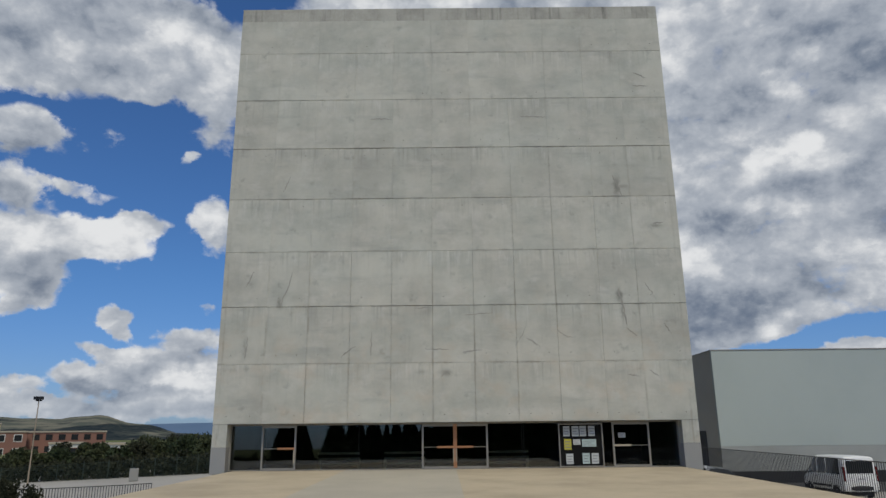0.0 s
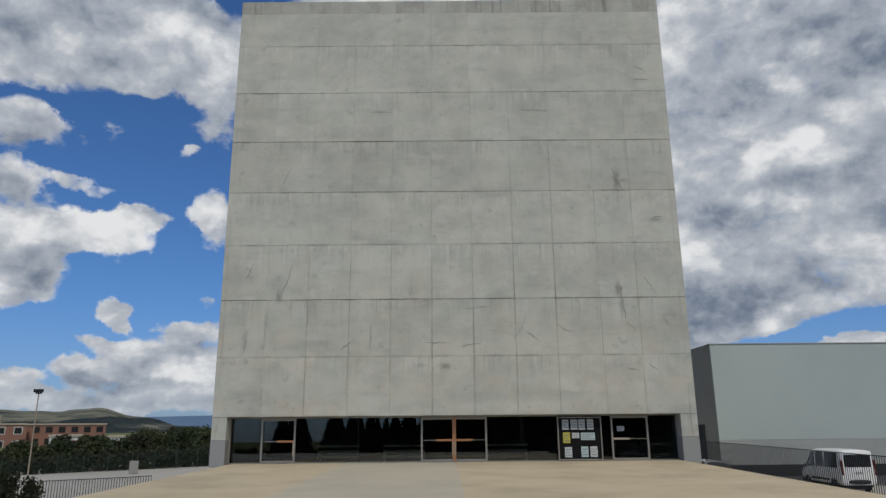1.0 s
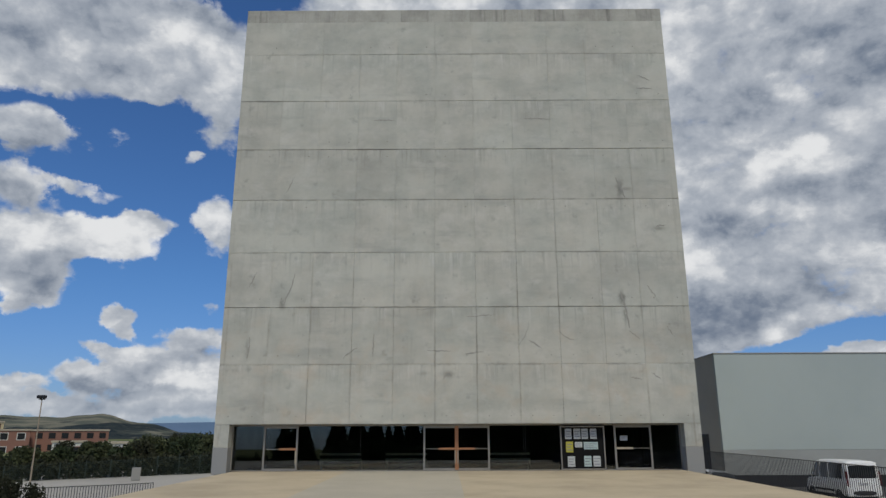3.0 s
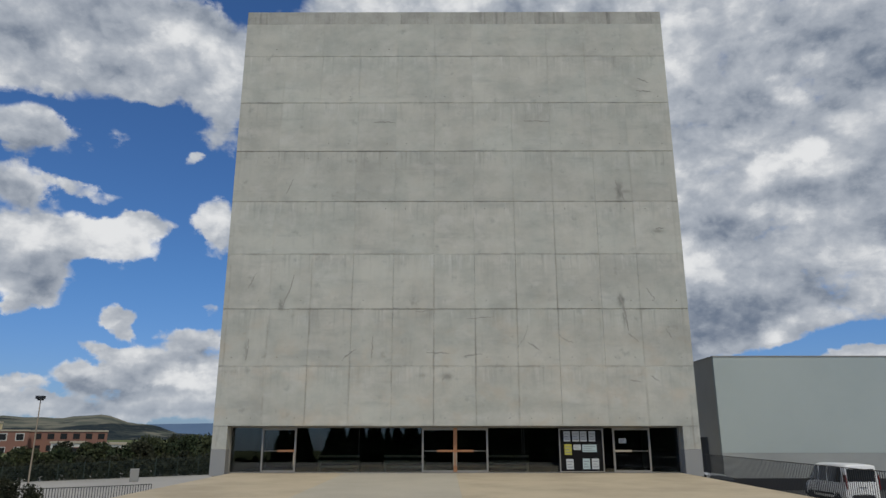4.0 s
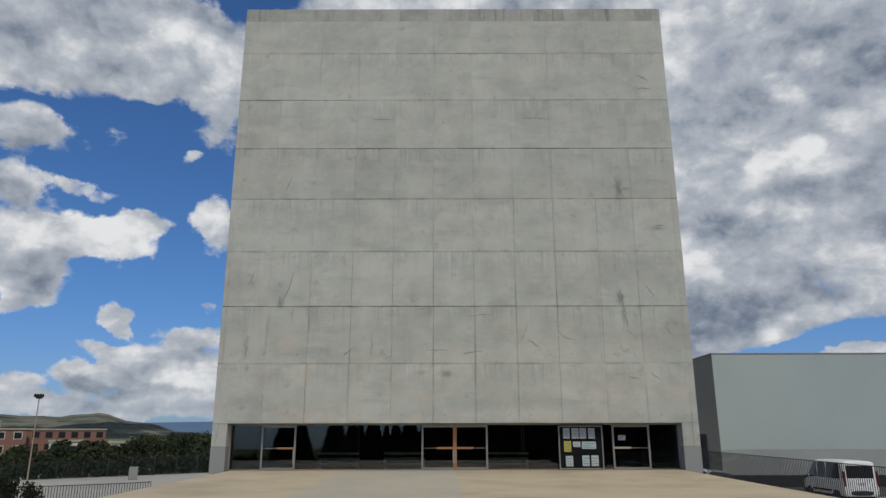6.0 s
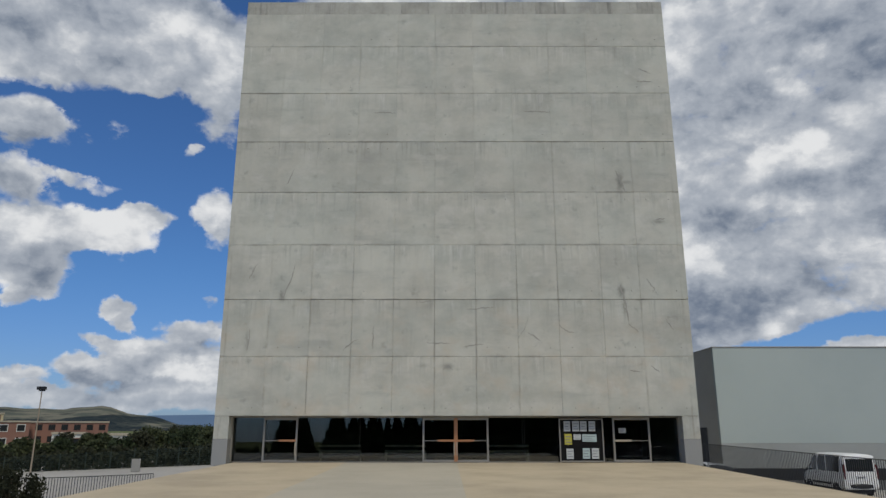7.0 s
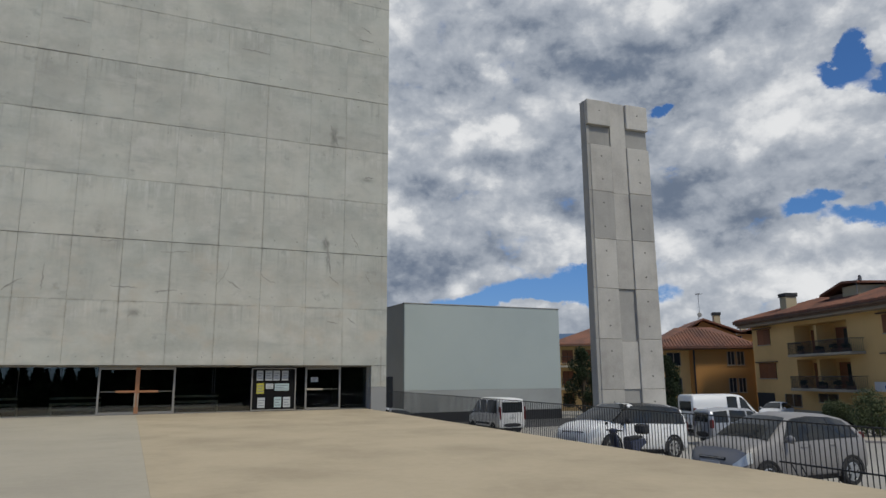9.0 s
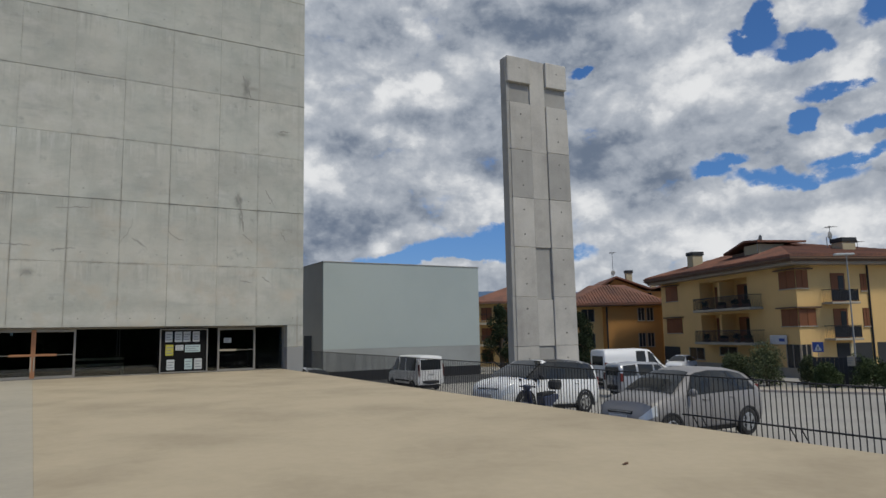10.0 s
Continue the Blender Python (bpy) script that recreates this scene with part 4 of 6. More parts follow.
def shuttered_window(parent, face, a, b, z0, z1, key="shutter", hood=True):
    """face: a function from (along, out, up) to a place on the wall."""
    def plate(u0, u1, o0, o1, h0, h1, name, mk, par, label=""):
        bm = bmesh.new()
        vs = [bm.verts.new(face(u, o, h)) for u in (u0, u1) for o in (o0, o1) for h in (h0, h1)]
        for q in ((0, 1, 3, 2), (4, 6, 7, 5), (0, 4, 5, 1), (2, 3, 7, 6), (0, 2, 6, 4), (1, 5, 7, 3)):
            bm.faces.new([vs[i] for i in q])
        return part(name, bm, M[mk], par, label)
    w = plate(a, b, -0.02, 0.012, z0, z1, "window", "winglass", parent, "window with brown shutters")
    mid = (a + b) / 2
    if key:
        for u0, u1 in ((a, mid - 0.02), (mid + 0.02, b)):
            s = plate(u0, u1, 0.02, 0.06, z0, z1, "shutter", key, w, "brown wooden shutter")
    else:
        for u in (a, mid, b):
            plate(u - 0.04, u + 0.04, 0.014, 0.05, z0, z1, "window_frame", "fascia", w)
    if hood:
        plate(a - 0.35, b + 0.35, 0.0, 0.28, z1 + 0.05, z1 + 0.15, "hood", "soffit", w, "thin dark hood")
    plate(a - 0.06, b + 0.06, 0.0, 0.10, z0 - 0.08, z0 - 0.005, "sill", "slab", w)
    return plate, w


def railing_on(parent, face, a, b, o, z, h=0.95, step=0.13, solid=False):
    bm = bmesh.new()
    for u in np.arange(a, b + 0.01, step):
        rod(face(u, o, z), face(u, o, z + h), 0.019, n=4, bm=bm)
    rod(face(a, o, z + h), face(b, o, z + h), 0.025, n=5, bm=bm)
    rod(face(a, o, z + 0.08), face(b, o, z + 0.08), 0.018, n=5, bm=bm)
    for u in (a, b):
        for f in np.arange(0.15, o, 0.15):
            rod(face(u, f, z), face(u, f, z + h), 0.012, n=4, bm=bm)
        rod(face(u, 0.02, z + h), face(u, o, z + h), 0.025, n=5, bm=bm)
    part("balcony_rail", bm, M["iron"], parent, "dark iron balcony railing")


def roof_ribs(W, Y0, Y1, ins, z, rise, step):
    """Rows of tile on the two slopes of a hipped roof that face -y and -x; W: x of its far eave, from -1.3."""
    bm = bmesh.new()
    X0 = -1.3
    half = (W - X0) / 2
    for x in np.arange(X0 + step, W - step / 2, step):
        q = min(x - X0, W - x) / half
        rod((x, Y0 - 0.02, z + 0.17), (x, Y0 + ins * q, z + 0.17 + (rise - 0.16) * q), 0.07, 0.07, 4, bm)
    for y in np.arange(Y0 + step, Y1 - step / 2, step):
        q = min(1.0, (y - Y0) / ins, (Y1 - y) / ins)
        rod((X0 - 0.02, y, z + 0.17), (X0 + half * q, y, z + 0.17 + (rise - 0.16) * q), 0.07, 0.07, 4, bm)
    return bm


def make_ochre_house():
    """Three storeys; local x runs along the street front, y along the long flank, the corner at the origin."""
    m = pose(48.85, -1.85, -2.25, 0, 0, -20.5)
    h = thing("apartment_house", "three-storey ochre rendered apartment house with a clay tile roof", "house", m)
    L, Wd, HT = 12.0, 20.6, 8.62
    flank = lambda u, o, z: (-o, u, z)
    front = lambda u, o, z: (u, -o, z)
    # the flank is open at two loggias; behind them the rooms' wall stands 1.4 m back
    ya, yb = 5.95, 13.25
    for y0, y1, z0, z1 in ((0, ya, 0, HT), (yb, Wd, 0, HT), (ya, yb, 0, 2.60), (ya, yb, 5.05, 5.46), (ya, yb, 8.05, HT)):
        part("wall", box(0, 1.4, y0, y1, z0, z1), M["yellow"], h, "ochre rendered wall")
    part("room_wall", box(1.402, L, 0, Wd, 0, HT), M["yellow"], h, "ochre rendered street front")
    part("foot", box(-0.02, L, -0.02, Wd, 0.0, 0.75), M["slab"], h, "pale stone foot of the walls")
    part("roof_edge", box(-1.15, L + 1.15, -1.15, Wd + 1.15, HT, HT + 0.12), M["soffit"], h, "dark timber eaves")
    part("fascia", box(-1.0, L + 1.0, -1.0, Wd + 1.0, HT - 0.22, HT - 0.003, 0.02), M["fascia"], h, "pale band under the eaves")
    part("gutter", box(-1.30, L + 1.30, -1.30, Wd + 1.30, HT + 0.124, HT + 0.30, 0.04), M["soffit"], h, "brown gutter")
    zr, rise, ins = HT + 0.32, 2.62, Wd / 2 + 1.25
    part("roof", hip_roof(0, L, 0, Wd, zr, rise, 1.3, "y", ins), M["tile"], h, "weathered clay tile roof")
    part("tile_ribs", roof_ribs(L + 1.3, -1.3, Wd + 1.3, ins, zr, rise, 0.36), M["tile"], h, "rows of clay tiles")
    # dormer on the flank slope
    d = part("dormer", box(1.2, 3.6, 5.75, 7.75, zr + 0.3, zr + 1.85), M["cream"], h, "small rendered dormer")
    # solid block; the opening's shade is only its dark brown colour
    part("dormer_side", box(1.25, 3.6, 7.76, 9.6, zr + 0.3, zr + 1.35), M["soffit"], d, "solid block coloured as the dormer's shade")
    part("dormer_roof", prism(((5.3, zr + 1.95), (7.2, zr + 2.12), (10.3, zr + 1.36), (10.3, zr + 1.52), (7.2, zr + 2.30), (5.3, zr + 2.12)), "x", 0.8, 5.4), M["tile"], d, "tiled dormer roof")
    chimney(pose(1.0, 15.4, zr + 0.3), 1.65, 1.05, h)
    chimney(pose(6.5, 2.5, zr + 0.5), 1.05, 1.2, h)
    dish(pose(5.86, 3.0, 11.13, 0, 0, 30), 0.36, h)
    dish(pose(1.3, 5.5, 11.19, 0, 0, 75), 0.34, h)
    aerial(pose(5.86, 3.1, zr + 0.6), 2.4, h)
    aerial(pose(8.4, 3.2, zr + 0.6), 1.2, h)
    # corner windows, wrapped round the corner on both floors, and at the far end of the flank
    for z0, z1, u in ((6.70, 8.04, 1.0), (3.88, 5.15, 1.45)):
        shuttered_window(h, flank, 0.03, 1.85, z0, z1)
        shuttered_window(h, front, 0.03, u, z0, z1)
    shuttered_window(h, flank, 17.3, 19.6, 6.62, 8.06)
    shuttered_window(h, flank, 16.7, 19.7, 3.45, 4.87)
    # balconies and their doors in the loggias
    for zf in (2.62, 5.48):
        slab_ = part("balcony", box(-1.22, -0.003, 4.0, 12.55, zf - 0.20, zf, 0.02), M["slab"], h, "concrete balcony slab")
        railing_on(slab_, flank, 4.05, 12.5, 1.16, zf, 1.0)
        part("dividing_wall", box(-0.05, 1.395, 9.9, 10.25, zf + 0.004, zf + 2.42), M["yellow"], slab_, "ochre dividing wall")
        for u0, u1 in ((11.0, 12.9), (7.5, 9.4)):
            part("balcony_door", box(1.32, 1.396, u0, u1, zf + 0.02, zf + 2.15), M["shutter"], slab_, "brown balcony door")
            part("door_pane", box(1.305, 1.318, u0 + 0.15, u0 + 0.85, zf + 0.5, zf + 2.0), M["winglass"], slab_, "dark door glass")
        for u, wd, hh in ((4.8, 0.9, 0.35), (6.4, 0.6, 0.5), (8.3, 1.1, 0.32), (10.9, 0.7, 0.42)):
            px = thing("planter", "dark planter with trailing leaves on a balcony", "planter", m @ Matrix.Translation((-0.95, u, zf)), "balcony planters")
            part("trough", box(-0.12, 0.12, -wd / 2, wd / 2, 0, 0.28, 0.02), M["soffit"], px, "brown trough")
            part("leaves", crown_mesh(random.Random(int(u * 10)), [(0, -wd * 0.3 + 0.3 * wd * k, 0.28 + hh * 0.5, hh * 0.5) for k in range(3)], 40, 0.13), M["leaf_dark"], px, "green trailing leaves")
    # balconies on the street front
    for zf in (2.92, 5.60):
        slab_ = part("balcony", box(2.05, 4.45, -1.1, -0.002, zf - 0.16, zf, 0.02), M["slab"], h, "concrete balcony slab")
        railing_on(slab_, front, 2.10, 4.40, 1.05, zf, 0.92)
        part("rail_screen", box(2.12, 4.38, -1.035, -1.02, zf + 0.10, zf + 0.86), M["iron"], slab_, "dark railing infill")
        part("balcony_door", box(2.95, 4.15, -0.04, 0.0, zf + 0.02, zf + 2.2), M["shutter"], slab_, "brown balcony door")
        part("door_pane", box(3.55, 4.05, -0.052, -0.043, zf + 0.3, zf + 2.0), M["winglass"], slab_, "dark door glass")
    for z0, z1 in ((6.46, 7.74), (3.78, 5.14)):
        shuttered_window(h, front, 5.5, 6.0, z0, z1, hood=False)
        shuttered_window(h, front, 8.6, 10.0, z0, z1)
    part("downpipe", rod((6.14, -0.08, 0.3), (6.14, -0.08, HT - 0.25), 0.07, n=8), M["iron"], h, "dark downpipe")
    # ground floor: the corner shop window, openings and small windows
    shuttered_window(h, flank, 0.03, 1.55, 0.76, 2.5, None, False)
    shuttered_window(h, front, 0.03, 0.85, 0.76, 2.5, None, False)
    # the wall is closed here; dark plates stand for shade inside the openings
    for a, b in ((3.0, 4.1), (4.46, 6.0), (6.5, 10.4)):
        part("entrance_shade_plate", box(a, b, -0.03, 0.02, 0.05, 2.55), M["dark"], h, "flat dark plate for the shaded ground-floor opening")
    part("entrance_post", box(4.12, 4.42, -0.05, -0.032, 0.05, 2.5), M["cream"], h, "pale door post")
    shuttered_window(h, flank, 13.05, 15.6, 1.0, 2.06, None, False)
    shuttered_window(h, flank, 7.9, 10.5, 1.5, 2.2, None, False)
    # another dark plate in place of the garage's inner shade
    part("garage_shade_plate", box(-0.03, 0.02, 17.4, 20.5, 0.05, 2.1), M["dark"], h, "flat dark plate for the shaded garage opening")
    # shop sign on the flank
    s = part("shop_sign", box(-0.22, -0.10, 1.3, 3.2, 2.50, 3.20, 0.02), M["plate"], h, "pale blue and white shop sign")
    part("sign_bar", box(-0.232, -0.224, 1.45, 2.1, 2.72, 2.95), M["signblue"], s)
    return h


make_ochre_house()


def make_orange_house():
    m = pose(56.0, 21.9, -2.25, 0, 0, -31.3)
    h = thing("house", "two-storey orange rendered house with a hipped tile roof", "house", m)
    part("wall", box(-2.65, 3.5, 0, 9, 0, 6.45), M["orange"], h, "orange rendered walls")
    part("wing_wall", box(-6.4, -2.652, 1.6, 9, 0, 6.45), M["yellow"], h, "ochre rendered wing")
    part("roof_edge", box(-6.9, 4.1, -0.7, 9.6, 6.45, 6.56), M["soffit"], h, "dark timber eaves")
    part("roof", hip_roof(-6.2, 3.4, 0, 9, 6.57, 2.5, 0.85, "x", 3.6), M["tile"], h, "clay tile hipped roof")
    part("tile_ribs", tile_rows(-6.2, 3.4, 0, 9, 6.57, 2.5, 0.85, 34), M["tile"], h, "rows of clay tiles")
    front = lambda u, o, z: (u, -o, z)
    wing = lambda u, o, z: (u, 1.6 - o, z)
    for z0, z1 in ((2.05, 3.48), (4.85, 6.2)):
        for u in (0.85, 1.80):
            shuttered_window(h, front, u, u + 0.7, z0, z1, None, False)
        shuttered_window(h, wing, -5.0, -3.6, z0, z1, None, False)
    part("downpipe", rod((-2.55, -0.09, 0.2), (-2.55, -0.09, 6.4), 0.09, n=8), M["iron"], h, "dark downpipe")
    # taller block behind; its gable end faces the lot
    part("rear_wall", box(-0.9, 9.5, 9.02, 18, 0, 8.5), M["orange"], h, "orange rear block")
    part("gable", prism(((-0.9, 8.502), (4.6, 8.502), (0.75, 10.1)), "y", 9.03, 18), M["orange"], h, "orange gable wall")
    part("rear_roof", prism(((-1.8, 8.85), (0.75, 10.22), (4.9, 8.72), (7.0, 9.15), (9.9, 8.4), (9.9, 8.56), (7.0, 9.33), (4.9, 8.90), (0.75, 10.42), (-1.8, 9.03)), "y", 8.4, 18.6), M["tile"], h, "low tiled roofs of the rear block")
    shuttered_window(h, lambda u, o, z: (u, 9.02 - o, z), 3.9, 5.1, 7.3, 8.3, None, False)
    chimney(pose(2.75, 10.4, 9.2), 1.7, 0.75, h)
    chimney(pose(5.7, 10.4, 8.8), 1.2, 0.6, h)
    aerial(pose(0.6, 9.4, 10.3), 3.2, h)
    dish(pose(0.62, 9.3, 10.9, 0, 0, 20), 0.3, h)
    return h


make_orange_house()


def make_cream_house():
    m = pose(48.0, 29.8, -2.3, 0, 0, -31.3)
    h = thing("house", "ochre house with long balconies under a tile roof", "house", m)
    part("wall", box(-6, 6, 0, 9, 0, 7.1), M["yellow"], h, "ochre rendered walls")
    part("roof_edge", box(-6.7, 6.7, -0.9, 9.6, 7.1, 7.2), M["soffit"], h)
    part("roof", hip_roof(-6, 6, 0, 9, 7.21, 2.2, 0.9, "x"), M["tile"], h, "clay tile roof")
    front = lambda u, o, z: (u, -o, z)
    for zf in (2.6, 5.0):
        b = part("balcony", box(-5.8, 5.0, -1.2, -0.002, zf - 0.22, zf), M["slab"], h, "long balcony slab")
        railing_on(b, front, -5.7, 4.9, 1.1, zf, step=0.2)
    for z0, z1 in ((3.0, 4.4), (5.3, 6.7), (0.6, 2.0)):
        for a in (-5.2, -3.2, -0.8, 2.0):
            shuttered_window(h, front, a, a + 1.2, z0, z1, hood=False)
    return h


make_cream_house()


# ---------- vehicles ----------
class Body:
    """A car body as a loft: stations along x (nose at +x), each with half widths and heights at sill, waist, belt, roof."""

    def __init__(self, stations):
        self.s = stations

    def section(self, x):
        s = self.s
        x = max(s[0][0], min(s[-1][0], x))
        for a, b in zip(s, s[1:]):
            if x <= b[0] + 1e-9:
                t = (x - a[0]) / (b[0] - a[0])
                _, zs, zb, zr, w, wr = [lerp(p, q, t) for p, q in zip(a, b)]
                break
        # half outline from sill to roof centre
        return [(w * 0.90, zs), (w * 0.985, zs + 0.12), (w, lerp(zs, zb, 0.55)), (w * 0.965, zb), (lerp(w * 0.965, wr, 0.5), lerp(zb, zr, 0.52)), (wr, zr - min(0.08, (zr - zb) * 0.25)), (wr * 0.72, zr - 0.012), (0.0, zr)]

    def at(self, x, v, side=1):
        """v runs over the outline's corners: 0 sill, 3 belt, 5 roof edge, 7 centre."""
        o = self.section(x)
        i = min(int(v), len(o) - 2)
        t = v - i
        return Vector((x, side * lerp(o[i][0], o[i + 1][0], t), lerp(o[i][1], o[i + 1][1], t)))

    def mesh(self):
        bm = bmesh.new()
        xs = []
        for a, b in zip(self.s, self.s[1:]):
            n = max(1, round((b[0] - a[0]) / 0.16))
            xs += [lerp(a[0], b[0], k / n) for k in range(n)]
        xs.append(self.s[-1][0])
        rings = []
        for x in xs:
            o = self.section(x)
            pts = [(y, z) for y, z in o] + [(-y, z) for y, z in o[-2::-1]]
            rings.append([bm.verts.new((x, y, z)) for y, z in pts])
        n = len(rings[0])
        for r0, r1 in zip(rings, rings[1:]):
            for i in range(n):
                bm.faces.new((r0[i], r0[(i + 1) % n], r1[(i + 1) % n], r1[i]))
        bm.faces.new(rings[0][::-1])
        bm.faces.new(rings[-1])
        return bm

    def patch(self, x0, x1, v0, v1, side, out=0.012, rake0=0.0, rake1=0.0, nx=6, nv=4, thick=0.006):
        """A plate that follows the body; the rakes lean its fore and aft ends."""
        bm = bmesh.new()
        vs = []
        for i in range(nx + 1):
            row = []
            for j in range(nv + 1):
                t = j / nv
                x = lerp(x0 + rake0 * t, x1 + rake1 * t, i / nx)
                p = self.at(x, lerp(v0, v1, t), side)
                e = 0.01
                du = self.at(x + e, lerp(v0, v1, t), side) - self.at(x - e, lerp(v0, v1, t), side)
                dv = self.at(x, min(7, lerp(v0, v1, t) + 0.05), side) - self.at(x, lerp(v0, v1, t) - 0.05, side)
                nrm = du.cross(dv)
                nrm = nrm.normalized() if nrm.length > 1e-9 else Vector((0, side, 0))
                if nrm.dot(p - Vector((x, 0.0, 0.55))) < 0:
                    nrm = -nrm
                row.append(bm.verts.new(p + nrm * out))
            vs.append(row)
        for i in range(nx):
            for j in range(nv):
                bm.faces.new((vs[i][j], vs[i + 1][j], vs[i + 1][j + 1], vs[i][j + 1]))
        return bm


def screen_patch(body, x0, x1, z_pull, w_frac, out=0.014):
    """A windscreen or rear screen between two stations, from side to side."""
    bm = bmesh.new()
    rows = []
    for i in range(5):
        t = i / 4
        x = lerp(x0, x1, t)
        o = body.section(x)
        row = []
        edge = lerp(o[3][0], o[5][0], t) * w_frac
        for k in range(-4, 5):
            f = k / 4
            zc = o[7][1]
            z = zc - (zc - o[6][1]) * abs(f) ** 2 - 0.02 * abs(f) ** 3
            row.append(bm.verts.new((x + (out if x1 < x0 else -out) * 0.8, edge * f, z + out)))
        rows.append(row)
    for a, b in zip(rows, rows[1:]):
        for k in range(8):
            bm.faces.new((a[k], a[k + 1], b[k + 1], b[k]))
    return bm


def add_wheel(car, x, y, r, w, rim="alloy"):
    side = 1 if y > 0 else -1
    bm = bmesh.new()
    prof = ((0.60, 0.42), (0.80, 0.5), (0.95, 0.48), (1.0, 0.36), (1.0, -0.36), (0.95, -0.48), (0.6, -0.5))
    n = 24
    rings = [[bm.verts.new((math.cos(2 * math.pi * i / n) * r * a, b * w, math.sin(2 * math.pi * i / n) * r * a)) for i in range(n)] for a, b in prof]
    for p, q in zip(rings, rings[1:]):
        for i in range(n):
            bm.faces.new((p[i], p[(i + 1) % n], q[(i + 1) % n], q[i]))
    bm.faces.new(rings[-1])
    bm.faces.new(rings[0][::-1])
    wheel = part("wheel", bm, M["rubber"], car, "black tyre", True)
    wheel.location = (x, y, r)
    rb = rod((0, side * w * 0.30, 0), (0, side * w * 0.46, 0), r * 0.16, n=12)
    for k in range(5):
        a = 2 * math.pi * k / 5 + 0.3
        box(-0.045, 0.045, side * w * 0.43 - 0.012, side * w * 0.43 + 0.012, 0.03, r * 0.60, bm=rb, m=Matrix.Rotation(a, 4, "Y"))
    ring = []
    for a, b in ((0.66, 0.44), (0.60, 0.47), (0.56, 0.40)):
        ring.append([rb.verts.new((math.cos(2 * math.pi * i / n) * r * a, side * b * w, math.sin(2 * math.pi * i / n) * r * a)) for i in range(n)])
    for p, q in zip(ring, ring[1:]):
        for i in range(n):
            rb.faces.new((p[i], p[(i + 1) % n], q[(i + 1) % n], q[i]))
    part("rim", rb, M[rim], wheel, "grey spoked rim")
    # the dark lip of the wheel opening, round the upper half of the tyre
    lip = bmesh.new()
    rows = []
    for k in range(17):
        a = radians(-14 + 208 * k / 16)
        rows.append([lip.verts.new((x + math.cos(a) * r * q, y + side * (w * 0.5 + d), r + math.sin(a) * r * q)) for q, d in ((0.90, -0.10), (1.0, 0.004), (1.17, 0.010), (1.19, -0.03))])
    for p, q in zip(rows, rows[1:]):
        for i in range(3):
            lip.faces.new((p[i], p[i + 1], q[i + 1], q[i]))
    part("wheel_arch", lip, M["plastic"], car, "dark wheel arch")


def bumper(x0, x1, half, z0, z1, nose):
    """A bar with rounded ends that follows the nose or the tail; nose: +1 or -1."""
    bm = bmesh.new()
    rings = []
    for k in range(-8, 9):
        f = k / 8
        back = 0.16 * abs(f) ** 3
        out = (x1 if nose > 0 else x0) - nose * back
        inn = out - nose * (x1 - x0)
        zm = (z0 + z1) / 2
        pts = ((inn, z0), (lerp(inn, out, 0.7), z0), (out, lerp(z0, zm, 0.5)), (out, lerp(zm, z1, 0.5)), (lerp(inn, out, 0.7), z1), (inn, z1))
        rings.append([bm.verts.new((x, f * half, z)) for x, z in pts])
    for a, b in zip(rings, rings[1:]):
        for i in range(6):
            bm.faces.new((a[i], a[(i + 1) % 6], b[(i + 1) % 6], b[i]))
    bm.faces.new(rings[0][::-1])
    bm.faces.new(rings[-1])
    return bm


